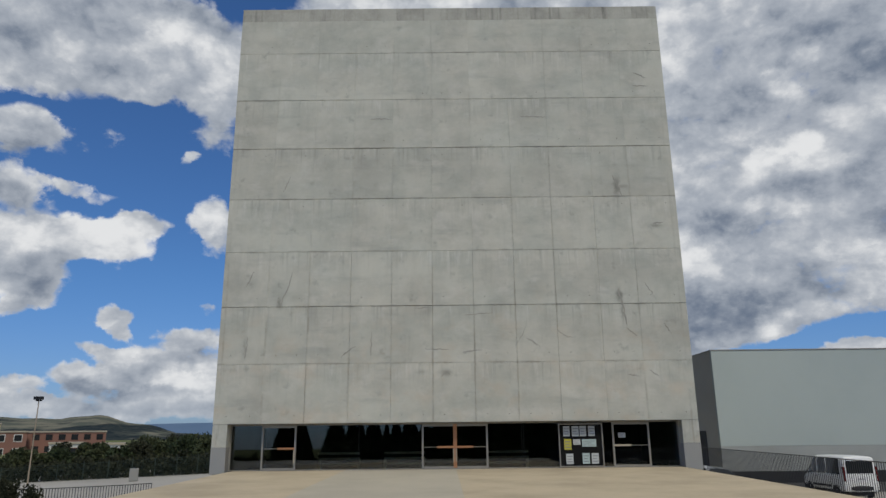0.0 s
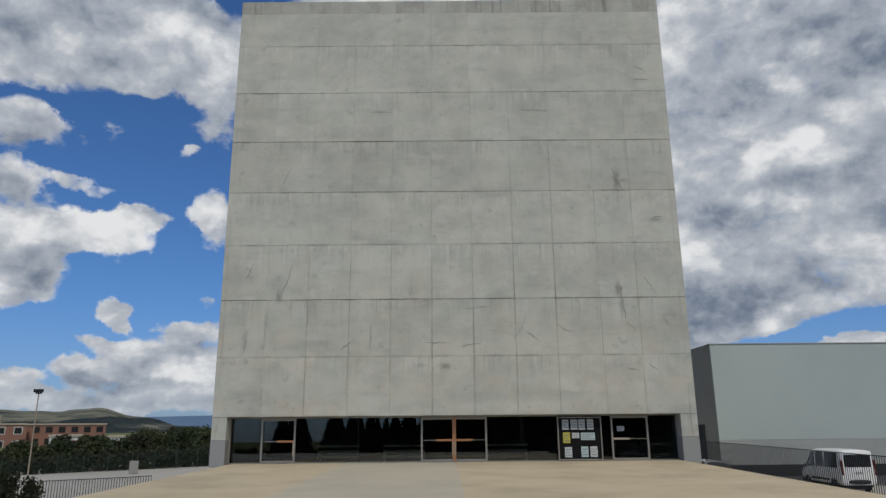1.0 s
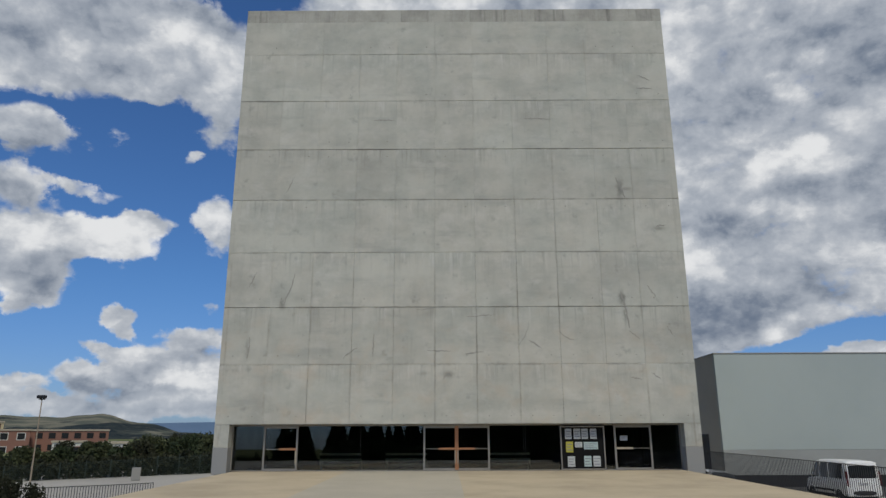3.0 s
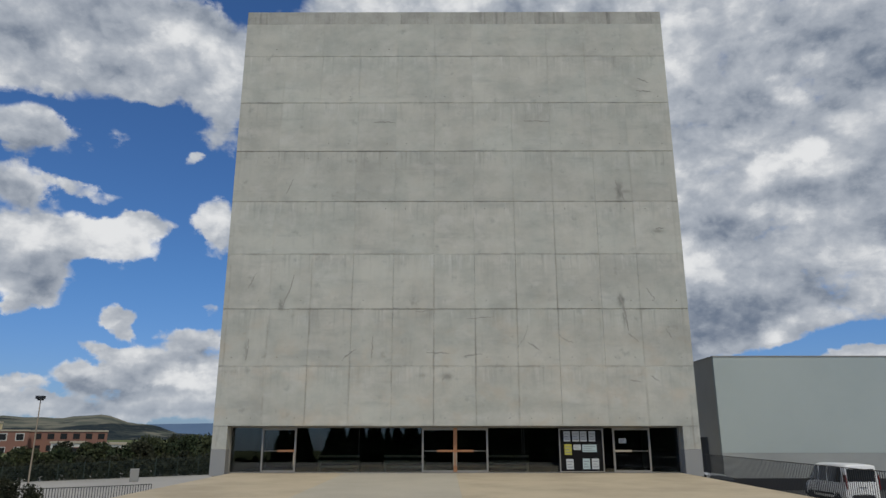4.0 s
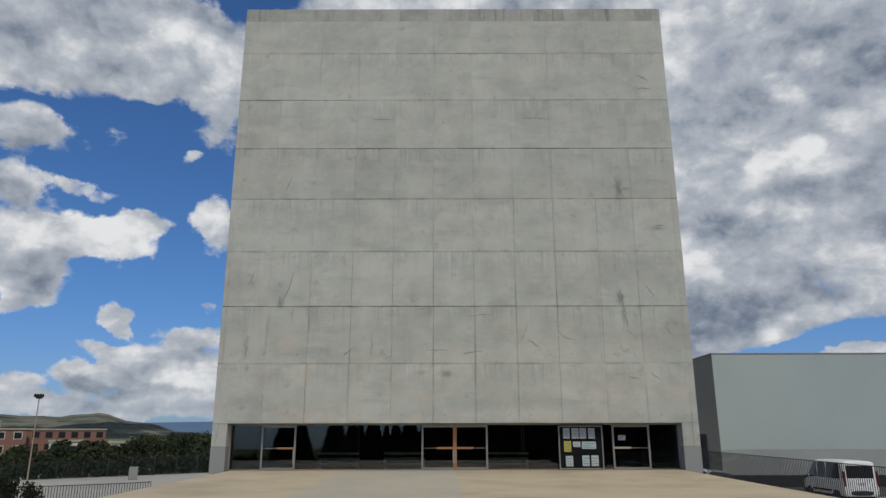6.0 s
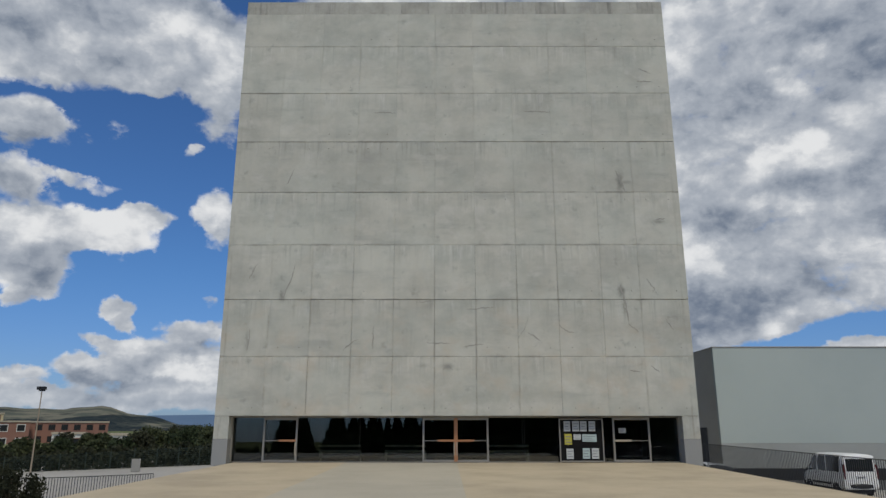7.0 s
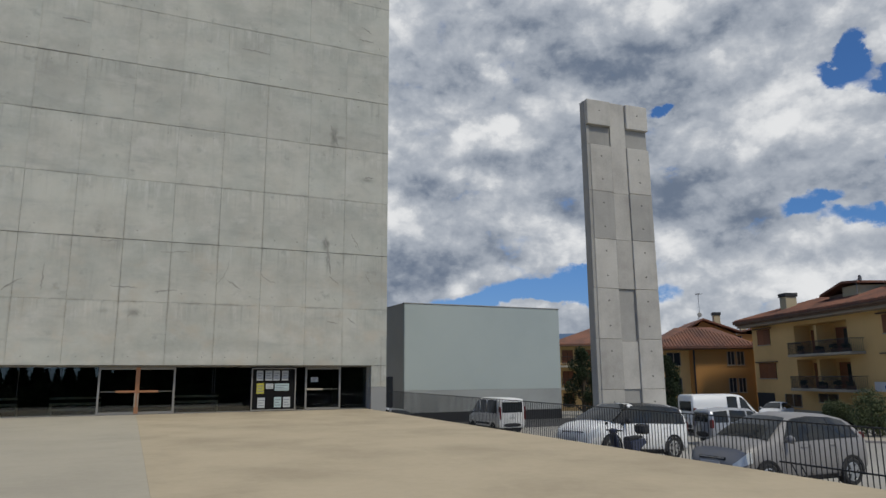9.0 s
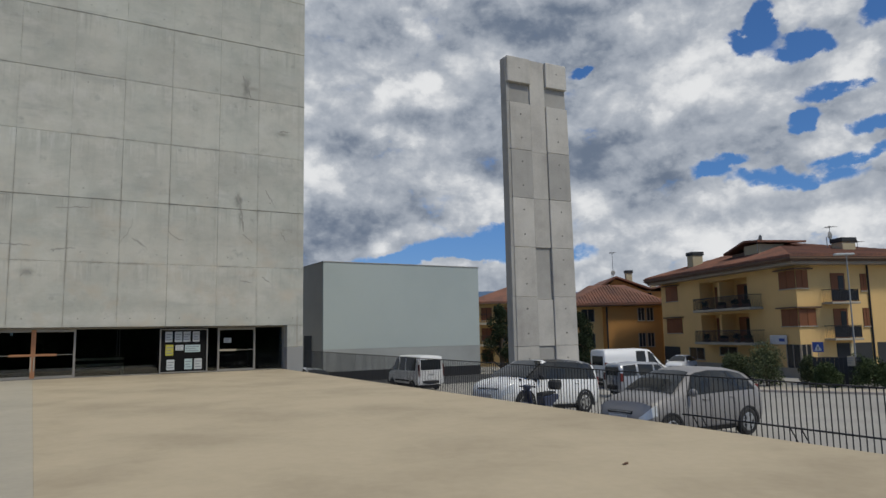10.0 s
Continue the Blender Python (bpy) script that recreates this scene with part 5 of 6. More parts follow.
def car(name, label, m, spec, group="parked vehicles"):
    """spec: stations, wheel places, wheel radius, paint, windows and lights."""
    c = thing(name, label, "car" if "van" not in name else "van", m, group)
    b = Body(spec["st"])
    paint = M[spec["paint"]]
    part("body", b.mesh(), paint, c, spec["paint_label"], True)
    s0, s1 = spec["st"][0], spec["st"][-1]
    if spec.get("roof"):
        x0, x1 = spec["roof_x"]
        for side in (1, -1):
            part("roof", b.patch(x0, x1, 5.0, 7.0, side, 0.008, nx=8), M[spec["roof"]], c, "black roof")
            part("windscreen_pillar", b.patch(0.42, 1.18, 3.3, 5.5, side, 0.018, nx=8), M["blackpaint"], c, "black windscreen pillar")
    for side in (1, -1):
        if spec.get("pillar"):
            x0, x1, r0, r1 = spec["pillar"]
            part("pillar_trim", b.patch(x0, x1, 3.1, 5.0, side, 0.005, r0, r1, nx=12), M["blackpaint"], c, "black window surround")
        for x0, x1, r0, r1 in spec["side_glass"]:
            part("side_window", b.patch(x0, x1, 3.18, 4.85, side, 0.010, r0, r1), M["carglass"], c, "dark side window")
        for x in spec["handles"]:
            p = b.at(x, 2.75, side)
            part("door_handle", box(p.x - 0.10, p.x + 0.10, p.y - 0.02, p.y + 0.025, p.z - 0.018, p.z + 0.018, 0.008), paint if not spec.get("trim") else M["plastic"], c, "door handle")
        for x in spec["seams"]:
            part("door_seam", b.patch(x - 0.006, x + 0.006, 0.6, 3.1, side, 0.004, nx=1, nv=8), M["plastic"], c)
        if spec.get("trim"):
            part("side_trim", b.patch(spec["wheels"][1] + 0.42, spec["wheels"][0] - 0.42, 1.25, 1.6, side, 0.014), M["plastic"], c, "black side rubbing strip")
        part("sill_trim", b.patch(spec["wheels"][1] + 0.40, spec["wheels"][0] - 0.40, 0.0, 0.6, side, 0.008), M["plastic"], c, "dark sill")
        mx = spec["mirror"]
        p = b.at(mx, 3.15, side)
        mm = bmesh.new()
        bmesh.ops.create_uvsphere(mm, u_segments=10, v_segments=7, radius=0.5)
        bmesh.ops.transform(mm, matrix=Matrix.Translation((mx, p.y + side * 0.13, p.z + 0.07)) @ Matrix.Diagonal((0.12, 0.22, 0.17, 1)), verts=mm.verts[:])
        part("mirror", mm, M["plastic"] if spec.get("trim") or spec.get("roof") else paint, c, "door mirror", True)
        # lamps
        h0 = s1[0]
        part("headlight", b.patch(h0 - spec.get("lamp_len", 0.42), h0 - 0.03, 2.1, 2.95, side, 0.012), M["lens"], c, "clear headlight")
        zt0, zt1 = spec["tail"]
        o = b.section(s0[0] + 0.02)
        part("tail_light", box(s0[0] - 0.02, s0[0] + 0.16, side * (s0[4] * 0.98) - 0.09, side * (s0[4] * 0.98) + 0.012, zt0, zt1, 0.015), M["tail"], c, "red tail light")
    wf = spec["wind"]
    part("windscreen", screen_patch(b, wf[0], wf[1], 0, 0.99 if spec.get("roof") else 0.90), M["carglass"], c, "dark windscreen")
    rf = spec["rear"]
    if rf[0] == "flat":
        x = s0[0]
        part("rear_window", box(x - 0.014, x + 0.03, -rf[1], rf[1], rf[2], rf[3], 0.01), M["carglass"], c, "dark rear window")
    else:
        part("rear_window", screen_patch(b, rf[0], rf[1], 0, 0.86), M["carglass"], c, "dark rear window")
    # bumpers, grille, plates
    wb = spec["st"][-1][4]
    part("grille", box(s1[0] - 0.12, s1[0] - 0.022, -wb * 0.72, wb * 0.72, s1[3] - 0.05, s1[3] + 0.09, 0.01), M["plastic"], c, "dark grille")
    for zg in (0.11, 0.03):
        part("grille_bar", box(s1[0] - 0.021, s1[0] - 0.008, -wb * 0.66, wb * 0.66, s1[3] - 0.05 + zg, s1[3] - 0.03 + zg, 0.004), M["alloy"], c, "bright grille bar")
    part("front_bumper", bumper(s1[0] - 0.14, s1[0] + 0.03, wb * 1.12, s1[1] - 0.08, s1[1] + 0.17, 1), M["plastic"] if spec.get("trim") else paint, c, "front bumper")
    part("rear_bumper", bumper(s0[0] - 0.05, s0[0] + 0.12, s0[4] * 1.0, s0[1], s0[1] + 0.26, -1), M["plastic"] if spec.get("trim") or spec.get("dark_bumper") else paint, c, "rear bumper")
    zp = spec.get("plate_z", s0[1] + 0.45)
    plate = part("number_plate", box(s0[0] - 0.03, s0[0] - 0.008, -0.26, 0.26, zp, zp + 0.11), M["plate"], c, "white plate")
    part("plate_bar", box(s0[0] - 0.036, s0[0] - 0.032, -0.18, 0.18, zp + 0.035, zp + 0.075), M["ink"], plate)
    plate = part("number_plate", box(s1[0] + 0.031, s1[0] + 0.045, -0.26, 0.26, s1[1] + 0.10, s1[1] + 0.21), M["plate"], c, "white plate")
    r = spec["radius"]
    for x in spec["wheels"]:
        for side in (1, -1):
            add_wheel(c, x, side * (spec["track"]), r, 0.20, spec.get("rim", "alloy"))
    # underside
    part("underbody", box(s0[0] + 0.25, s1[0] - 0.25, -0.62, 0.62, 0.16, 0.40), M["plastic"], c, "dark underbody")
    return c


def on_ground(x, y, yaw, dz=0.0):
    e = 0.8
    nx, ny = (ground_z(x + e, y) - ground_z(x - e, y)) / (2 * e), (ground_z(x, y + e) - ground_z(x, y - e)) / (2 * e)
    up = Vector((-nx, -ny, 1)).normalized()
    tilt = Vector((0, 0, 1)).rotation_difference(up).to_matrix().to_4x4()
    return Matrix.Translation((x, y, ground_z(x, y) + dz)) @ tilt @ Matrix.Rotation(radians(yaw), 4, "Z")


# stations: x, sill, belt, roof, half width, roof half width
HATCH = dict(paint="greypaint", paint_label="metallic grey paint", radius=0.30, track=0.735, wheels=(1.20, -1.25), pillar=(-1.60, 0.70, 0.20, -0.42),
             st=((-1.87, 0.40, 0.84, 1.04, 0.70, 0.54), (-1.80, 0.30, 0.95, 1.22, 0.79, 0.54), (-1.60, 0.25, 0.98, 1.39, 0.82, 0.53), (-1.0, 0.22, 0.97, 1.505, 0.83, 0.55), (-0.3, 0.22, 0.96, 1.545, 0.83, 0.56), (0.18, 0.22, 0.95, 1.50, 0.83, 0.55),
                 (0.68, 0.22, 0.94, 1.27, 0.83, 0.58), (1.02, 0.23, 0.93, 1.05, 0.82, 0.64), (1.38, 0.24, 0.89, 0.985, 0.80, 0.60), (1.62, 0.26, 0.82, 0.915, 0.76, 0.55), (1.76, 0.28, 0.72, 0.82, 0.71, 0.52), (1.84, 0.32, 0.62, 0.71, 0.63, 0.46), (1.90, 0.40, 0.54, 0.60, 0.50, 0.36)),
             side_glass=((-1.52, -0.84, 0.24, 0.02), (-0.81, -0.06, 0.02, 0.0), (-0.03, 0.68, 0.0, -0.40)), handles=(-0.72, 0.12), seams=(-0.82, -0.05, 0.76), mirror=0.62,
             wind=(1.02, 0.26), rear=(-1.85, -1.56), tail=(0.82, 1.10), lamp_len=0.34)
MPV = dict(paint="white", paint_label="white paint", radius=0.345, track=0.79, wheels=(1.30, -1.32), roof="blackpaint", roof_x=(-1.95, 0.72), dark_bumper=True, pillar=(-1.92, 1.05, 0.05, -0.60),
           st=((-2.07, 0.36, 1.00, 1.42, 0.80, 0.62), (-1.98, 0.28, 1.03, 1.58, 0.86, 0.62), (-1.5, 0.24, 1.03, 1.65, 0.88, 0.63), (-0.5, 0.23, 1.02, 1.67, 0.89, 0.63), (0.32, 0.23, 1.01, 1.63, 0.89, 0.62),
               (0.95, 0.23, 1.00, 1.30, 0.89, 0.66), (1.28, 0.24, 0.99, 1.09, 0.88, 0.69), (1.66, 0.26, 0.94, 1.03, 0.85, 0.65), (1.90, 0.29, 0.86, 0.94, 0.79, 0.58), (2.02, 0.32, 0.74, 0.82, 0.72, 0.50), (2.07, 0.38, 0.62, 0.68, 0.64, 0.44)),
           side_glass=((-1.80, -1.20, 0.10, 0.02), (-1.16, -0.16, 0.02, 0.0), (-0.10, 0.88, 0.0, -0.50)), handles=(-0.95, 0.05), seams=(-1.15, -0.13, 0.85), mirror=0.75,
           wind=(1.25, 0.36), rear=("flat", 0.56, 1.08, 1.45), tail=(0.85, 1.15), lamp_len=0.34, rim="plinth")
VAN = dict(paint="white", paint_label="dirty white paint", trim=True, radius=0.34, track=0.875, wheels=(1.55, -1.50), dark_bumper=True,
           st=((-2.42, 0.45, 1.20, 2.22, 0.93, 0.83), (-2.38, 0.40, 1.22, 2.30, 0.97, 0.84), (-1.0, 0.38, 1.22, 2.34, 0.98, 0.84), (0.85, 0.38, 1.22, 2.32, 0.98, 0.82), (1.15, 0.38, 1.22, 2.18, 0.98, 0.80),
               (1.85, 0.38, 1.20, 1.36, 0.97, 0.80), (2.25, 0.40, 1.05, 1.16, 0.92, 0.72), (2.45, 0.45, 0.85, 0.92, 0.84, 0.62)),
           side_glass=((-1.95, -0.55, 0.0, 0.0), (-0.40, 0.45, 0.0, 0.0), (0.62, 1.62, 0.0, -0.45)), handles=(0.65,), seams=(-1.05, 0.52, 1.55), mirror=1.50,
           wind=(1.80, 1.16), rear=("flat", 0.76, 1.38, 2.06), tail=(0.95, 1.75), plate_z=1.02, rim="plastic")
SMALLVAN = dict(paint="silver", paint_label="silver paint", trim=True, radius=0.30, track=0.74, wheels=(1.25, -1.25), dark_bumper=True,
                st=((-1.98, 0.40, 1.02, 1.60, 0.78, 0.66), (-1.94, 0.32, 1.04, 1.72, 0.83, 0.66), (-0.8, 0.28, 1.04, 1.80, 0.84, 0.66), (0.35, 0.28, 1.02, 1.74, 0.84, 0.64), (0.98, 0.28, 1.02, 1.30, 0.84, 0.68),
                    (1.30, 0.30, 1.00, 1.12, 0.83, 0.68), (1.75, 0.32, 0.92, 0.98, 0.79, 0.6), (1.98, 0.36, 0.74, 0.80, 0.68, 0.5)),
                side_glass=((-1.75, -1.00, 0.0, 0.0), (-0.88, 0.0, 0.0, 0.0), (0.08, 0.90, 0.0, -0.45)), handles=(-0.2, 0.2), seams=(-0.94, 0.04, 0.86), mirror=0.80,
                wind=(1.26, 0.40), rear=("flat", 0.60, 1.12, 1.55), tail=(0.85, 1.25), plate_z=0.9)
BIGVAN = dict(paint="white", paint_label="white paint", trim=True, radius=0.34, track=0.915, wheels=(1.9, -1.4),
              st=((-2.25, 0.45, 1.3, 2.44, 0.98, 0.86), (-2.20, 0.40, 1.3, 2.52, 1.02, 0.86), (0.6, 0.38, 1.3, 2.54, 1.02, 0.86), (1.2, 0.38, 1.3, 2.46, 1.02, 0.84), (2.15, 0.38, 1.28, 1.46, 1.0, 0.82),
                  (2.7, 0.40, 1.1, 1.22, 0.95, 0.74), (2.95, 0.45, 0.9, 0.96, 0.86, 0.62)),
              side_glass=((0.10, 0.80, 0.0, 0.0), (1.0, 1.95, 0.0, -0.5)), handles=(0.95,), seams=(-0.5, 0.85, 1.95), mirror=1.8, wind=(2.10, 1.24), rear=("flat", 0.7, 1.5, 2.1), tail=(0.95, 1.7), plate_z=1.0, rim="plastic")
DARKHATCH = dict(HATCH, paint="blackpaint", paint_label="black paint")
WHITEHATCH = dict(HATCH, paint="white", paint_label="white paint")
SILVERHATCH = dict(HATCH, paint="silver", paint_label="silver paint")

car("hatchback_car", "rounded metallic grey hatchback parked behind the fence", on_ground(12.68, -21.52, 179), HATCH)
car("compact_car", "white compact family car with a black roof", on_ground(13.66, -14.98, 187), MPV)
car("passenger_van", "dirty white passenger van parked tail out", on_ground(22.9, 10.25, 89), VAN)
car("small_van", "silver small van parked in the lot", on_ground(30.3, -3.95, -13) @ Matrix.Scale(1.1, 4), SMALLVAN)
car("delivery_van", "large white panel van parked by the houses", on_ground(34.25, 1.25, -14), BIGVAN)
car("parked_car", "dark hatchback half hidden between other cars", on_ground(25.8, -2.2, 190), DARKHATCH)
car("parked_car", "small white car parked far off by the house", on_ground(48.5, 9.0, 200), WHITEHATCH)
car("parked_car", "silver car parked beside the church flank", on_ground(12.6, 3.6, 92), SILVERHATCH)


# ---------- distance ----------
def ridge(name, label, az0, az1, dist, heights, material, base=-8, depth=500):
    """A long hill: heights in metres at even steps of azimuth."""
    bm = bmesh.new()
    n = 60
    rows = []
    for i in range(n + 1):
        t = i / n
        a = radians(lerp(az0, az1, t))
        k = t * (len(heights) - 1)
        j = min(int(k), len(heights) - 2)
        f = k - j
        f = f * f * (3 - 2 * f)
        h = lerp(heights[j], heights[j + 1], f) + dist * 0.0016 * noise.noise((i * 0.55, dist * 0.01, 0))
        row = []
        for q in range(7):
            s = q / 6
            r = dist + depth * (s - 0.5) * 2
            hz = lerp(base, h, max(0.0, 1 - abs(s - 0.55) / 0.55) ** 0.8) + (dist * 0.002 * noise.noise((i * 0.4, q * 0.9, dist)) if 0 < q < 6 else 0)
            row.append(bm.verts.new((math.sin(a) * r, math.cos(a) * r - 33, hz)))
        rows.append(row)
    for a, b in zip(rows, rows[1:]):
        for q in range(6):
            bm.faces.new((a[q], a[q + 1], b[q + 1], b[q]))
    return structure(name, bm, material, label, True)


ridge("backdrop_hill_near", "long wooded hill with pale fields", -50, -14, 1500, (60, 55, 50, 48, 46, 44, 42, 40, 47, 28, 9, 3, 0), M["hill_near"])
ridge("backdrop_hill_far", "hill range coloured with blue haze", -60, 80, 3300, (110, 90, 70, 58, 66, 130, 150, 170, 215, 215, 190, 190, 250, 260), M["hill_far"], -20, 700)


# ---------- trees ----------
def shrub(m, h, spread, rng, leaf, per=160, size=0.2, label="", group="", name="tree"):
    """A tree or bush that is leafy down to the ground."""
    t = thing(name, label, "tree" if name == "tree" else "bush", m, group)
    bm = rod((0, 0, -0.2), (0, 0, h * 0.7), h * 0.03, h * 0.012, 7)
    blobs = []
    for k in range(13):
        a = k * 2.4 + rng.uniform(-0.4, 0.4)
        f = (k + 0.5) / 13
        rr = spread * rng.uniform(0.25, 0.75) * (1.0 - 0.55 * f)
        p = (math.cos(a) * rr, math.sin(a) * rr, h * (0.12 + 0.72 * f))
        rod((0, 0, h * 0.5 * f), p, h * 0.012, h * 0.004, 5, bm)
        blobs.append((*p, min(spread * 0.38, h * 0.3) * rng.uniform(0.7, 1.15)))
    part("trunk", bm, M["bark"], t, "brown trunk with limbs")
    part("crown", crown_mesh(rng, blobs, per, size), M[leaf], t, "uneven leafy crown")
    return t


def conifer(m, h, r, rng, label="dark conifer", group=""):
    t = thing("conifer", label, "tree", m, group)
    bm = rod((0, 0, -0.2), (0, 0, h * 0.95), h * 0.02, 0.02, 7)
    blobs = []
    k = 0
    while True:
        z = h * (0.08 + 0.05 * k)
        if z > h * 0.98:
            break
        w = r * (1 - z / h) + 0.08
        for j in range(6):
            a = j * 1.05 + k * 0.6
            rod((0, 0, z), (math.cos(a) * w, math.sin(a) * w, z - 0.12 * w), 0.035, 0.01, 4, bm)
            blobs.append((math.cos(a) * w * 0.6, math.sin(a) * w * 0.6, z, max(0.12, w * 0.42)))
        k += 1
    part("trunk", bm, M["bark"], t)
    part("crown", crown_mesh(rng, blobs, 16, h * 0.075, 0.4), M["leaf_dark"], t, "dark needle crown")
    return t


rng = random.Random(3)
# trees behind the fence on the far side, towards the town
first = None
for k, (az, d, h, sp) in enumerate(((-30, 120, 2.4, 2.6), (-27.5, 105, 2.2, 2.6), (-25.5, 118, 3.2, 3.0), (-23.3, 100, 4.2, 3.2), (-21.4, 104, 4.4, 3.4), (-19.8, 100, 5.0, 3.6), (-18.2, 92, 4.9, 3.4), (-17.0, 88, 5.2, 3.2), (-16.0, 84, 5.6, 3.0),
                                    (-32.5, 110, 2.4, 2.6), (-22.3, 130, 5.0, 4.0), (-26.6, 135, 3.2, 3.4), (-29, 96, 2.2, 2.4), (-24.4, 94, 3.3, 2.8), (-31.2, 92, 2.0, 2.2), (-28.2, 128, 3.4, 2.4), (-30.6, 100, 2.9, 2.6), (-28.4, 98, 2.9, 2.8), (-26.4, 100, 3.5, 2.8), (-20.4, 128, 5.4, 4.0), (-18.9, 122, 5.2, 4.0))):
    a = radians(az)
    shrub(pose(math.sin(a) * d - 0.5, math.cos(a) * d - 33, -2.3, 0, 0, 37 * k), h * (0.80 if az > -25 else 0.9), sp, rng, ("leaf_far", "leaf_dark", "leaf_far", "leaf_scrub")[k % 4], 230, 0.30, "dark leafy tree beyond the wire fence", "trees beyond the fence")
# trees between the houses
shrub(pose(39.8, 11.9, -2.25), 6.0, 1.7, rng, "leaf_dark", 800, 0.11, "leafy tree behind the concrete stele")
shrub(pose(39.3, 22.8, -2.25), 7.4, 2.2, rng, "leaf_dark", 800, 0.12, "dark tree beside the hall")
for x, y, h, sp in ((40.8, -4.4, 2.7, 2.0), (42.9, -0.7, 2.0, 1.4), (43.8, -5.6, 1.9, 1.1), (45.5, 1.5, 1.8, 1.2)):
    shrub(pose(x, y, -2.2), h, sp, rng, "leaf_olive", 420, 0.10, "wispy grey-green olive bush in front of the house", "garden bushes", "bush")
for x, y, h, sp in ((42.2, -7.6, 1.5, 1.3), (43.6, -9.6, 1.7, 1.4), (44.6, -10.9, 1.5, 1.2), (46.4, -7.2, 1.9, 1.3), (47.6, -9.4, 2.0, 1.5)):
    shrub(pose(x, y, -2.2), h, sp, rng, "leaf", 300, 0.10, "green garden bush by the slatted fence", "garden bushes", "bush")
# shrubs by the lower railing
for x, y, h in ((-19.4, -1.4, 2.3), (-20.3, -1.0, 2.5), (-21.4, -0.6, 2.6), (-18.6, -1.1, 1.9), (-22.4, -0.2, 2.5)):
    shrub(pose(x, y, -2.2), h, 0.8, rng, "leaf_scrub", 200, 0.09, "small dark shrub by the railing", "shrubs by the railing", "bush")
# conifers behind the viewer, seen mirrored in the entrance glass
proto = conifer(pose(-16.5, -92, -2.2), 5.4, 2.3, rng, "dark conifer in a row behind the forecourt", "conifer row")
for k in range(37):
    x = -20.5 + k * 1.65 + rng.uniform(-0.5, 0.5)
    sc = rng.uniform(1.15, 1.62) * (1.0 if x < -1.5 else 1.7)
    c = copy_thing(proto, pose(x, -92 + rng.uniform(-4, 4), -2.2, 0, 0, rng.uniform(0, 360)))
    c.scale = (sc * 0.8, sc * 0.8, sc)
for x in (-29.0, -27.0, -25.6):
    c = copy_thing(proto, pose(x, -92, -2.2))
    c.scale = (1.3, 1.3, 1.5)


def hedge(label, p0, p1, h, w, n, leaf, size):
    """A run of clipped scrub along a line."""
    t = thing("hedge", label, "hedge")
    a, b = Vector(p0), Vector(p1)
    stems = bmesh.new()
    blobs = []
    for i in range(n):
        p = a + (b - a) * ((i + 0.5) / n)
        hh = h(i / n) * rng.uniform(0.8, 1.1)
        for f in (0.25, 0.6, 0.85):
            blobs.append((p.x + rng.uniform(-w, w), p.y + rng.uniform(-w, w), p.z + hh * f, hh * 0.34))
        rod(p, p + Vector((0, 0, hh * 0.7)), 0.04, 0.02, 5, stems)
    part("stems", stems, M["bark"], t)
    tagged(part("foliage", crown_mesh(rng, blobs, 60, size), M[leaf], t, "dense dark foliage"), kind="stuff")


# added behind the viewer so the entrance glass mirrors dark instead of fields
hedge("added dark hedge that blocks the mirrored fields", (-75, -84, -2.2), (75, -84, -2.2), lambda f: 3.9 if f > 0.36 else 1.8, 0.8, 110, "leaf_dark", 0.5)
hedge("dark scrub hedge behind the wire fence", (-49, 21, -2.25), (-17, 52, -2.25), lambda f: 1.3 + 0.9 * f, 0.5, 110, "leaf_scrub", 0.30)


# ---------- fences ----------
def make_side_fence():
    """Upright bars under a thin top rail, standing just outside the forecourt's edge."""
    x = 11.0
    f = thing("iron_fence", "dark iron bar fence along the raised forecourt", "fence")
    zt = lambda y: SLOPE * y + 0.88
    for k in range(22):
        y0, y1 = -2.0 * k - 1.0, -2.0 * k - 3.0
        part("top_rail", rod((x, y0, zt(y0)), (x, y1, zt(y1)), 0.014, n=6), M["iron"], f, "thin iron top rail")
        if y0 < -22.5:
            part("lower_rail", rod((x, y0, SLOPE * y0 + 0.12), (x, y1, SLOPE * y1 + 0.12), 0.017, n=6), M["iron"], f, "iron lower rail")
            for d in (0.25, 0.45):
                part("strut", rod((x + 0.30, y0 - d - 0.25, -0.98), (x + 0.01, y0 - d, SLOPE * y0 + 0.1), 0.012, n=5), M["iron"], f, "slanting strut")
    me = None
    for i in range(290):
        y = -1.2 - 0.105 * i
        if me is None:
            b = part("bar", rod((0, 0, -0.9), (0, 0, 0.88), 0.0105, n=5), M["iron"], f, "upright iron bar")
            me = b.data
        else:
            b = new("bar", me)
            b.parent = f
        b.location = (x, y, SLOPE * y)
    far = bmesh.new()
    for i in range(120):
        y = -1.2 - 0.105 * (290 + i)
        rod((x, y, SLOPE * y - 0.8), (x, y, SLOPE * y + 0.88), 0.0105, n=5, bm=far)
    tagged(part("far_bars", far, M["iron"], f), kind="stuff")


make_side_fence()


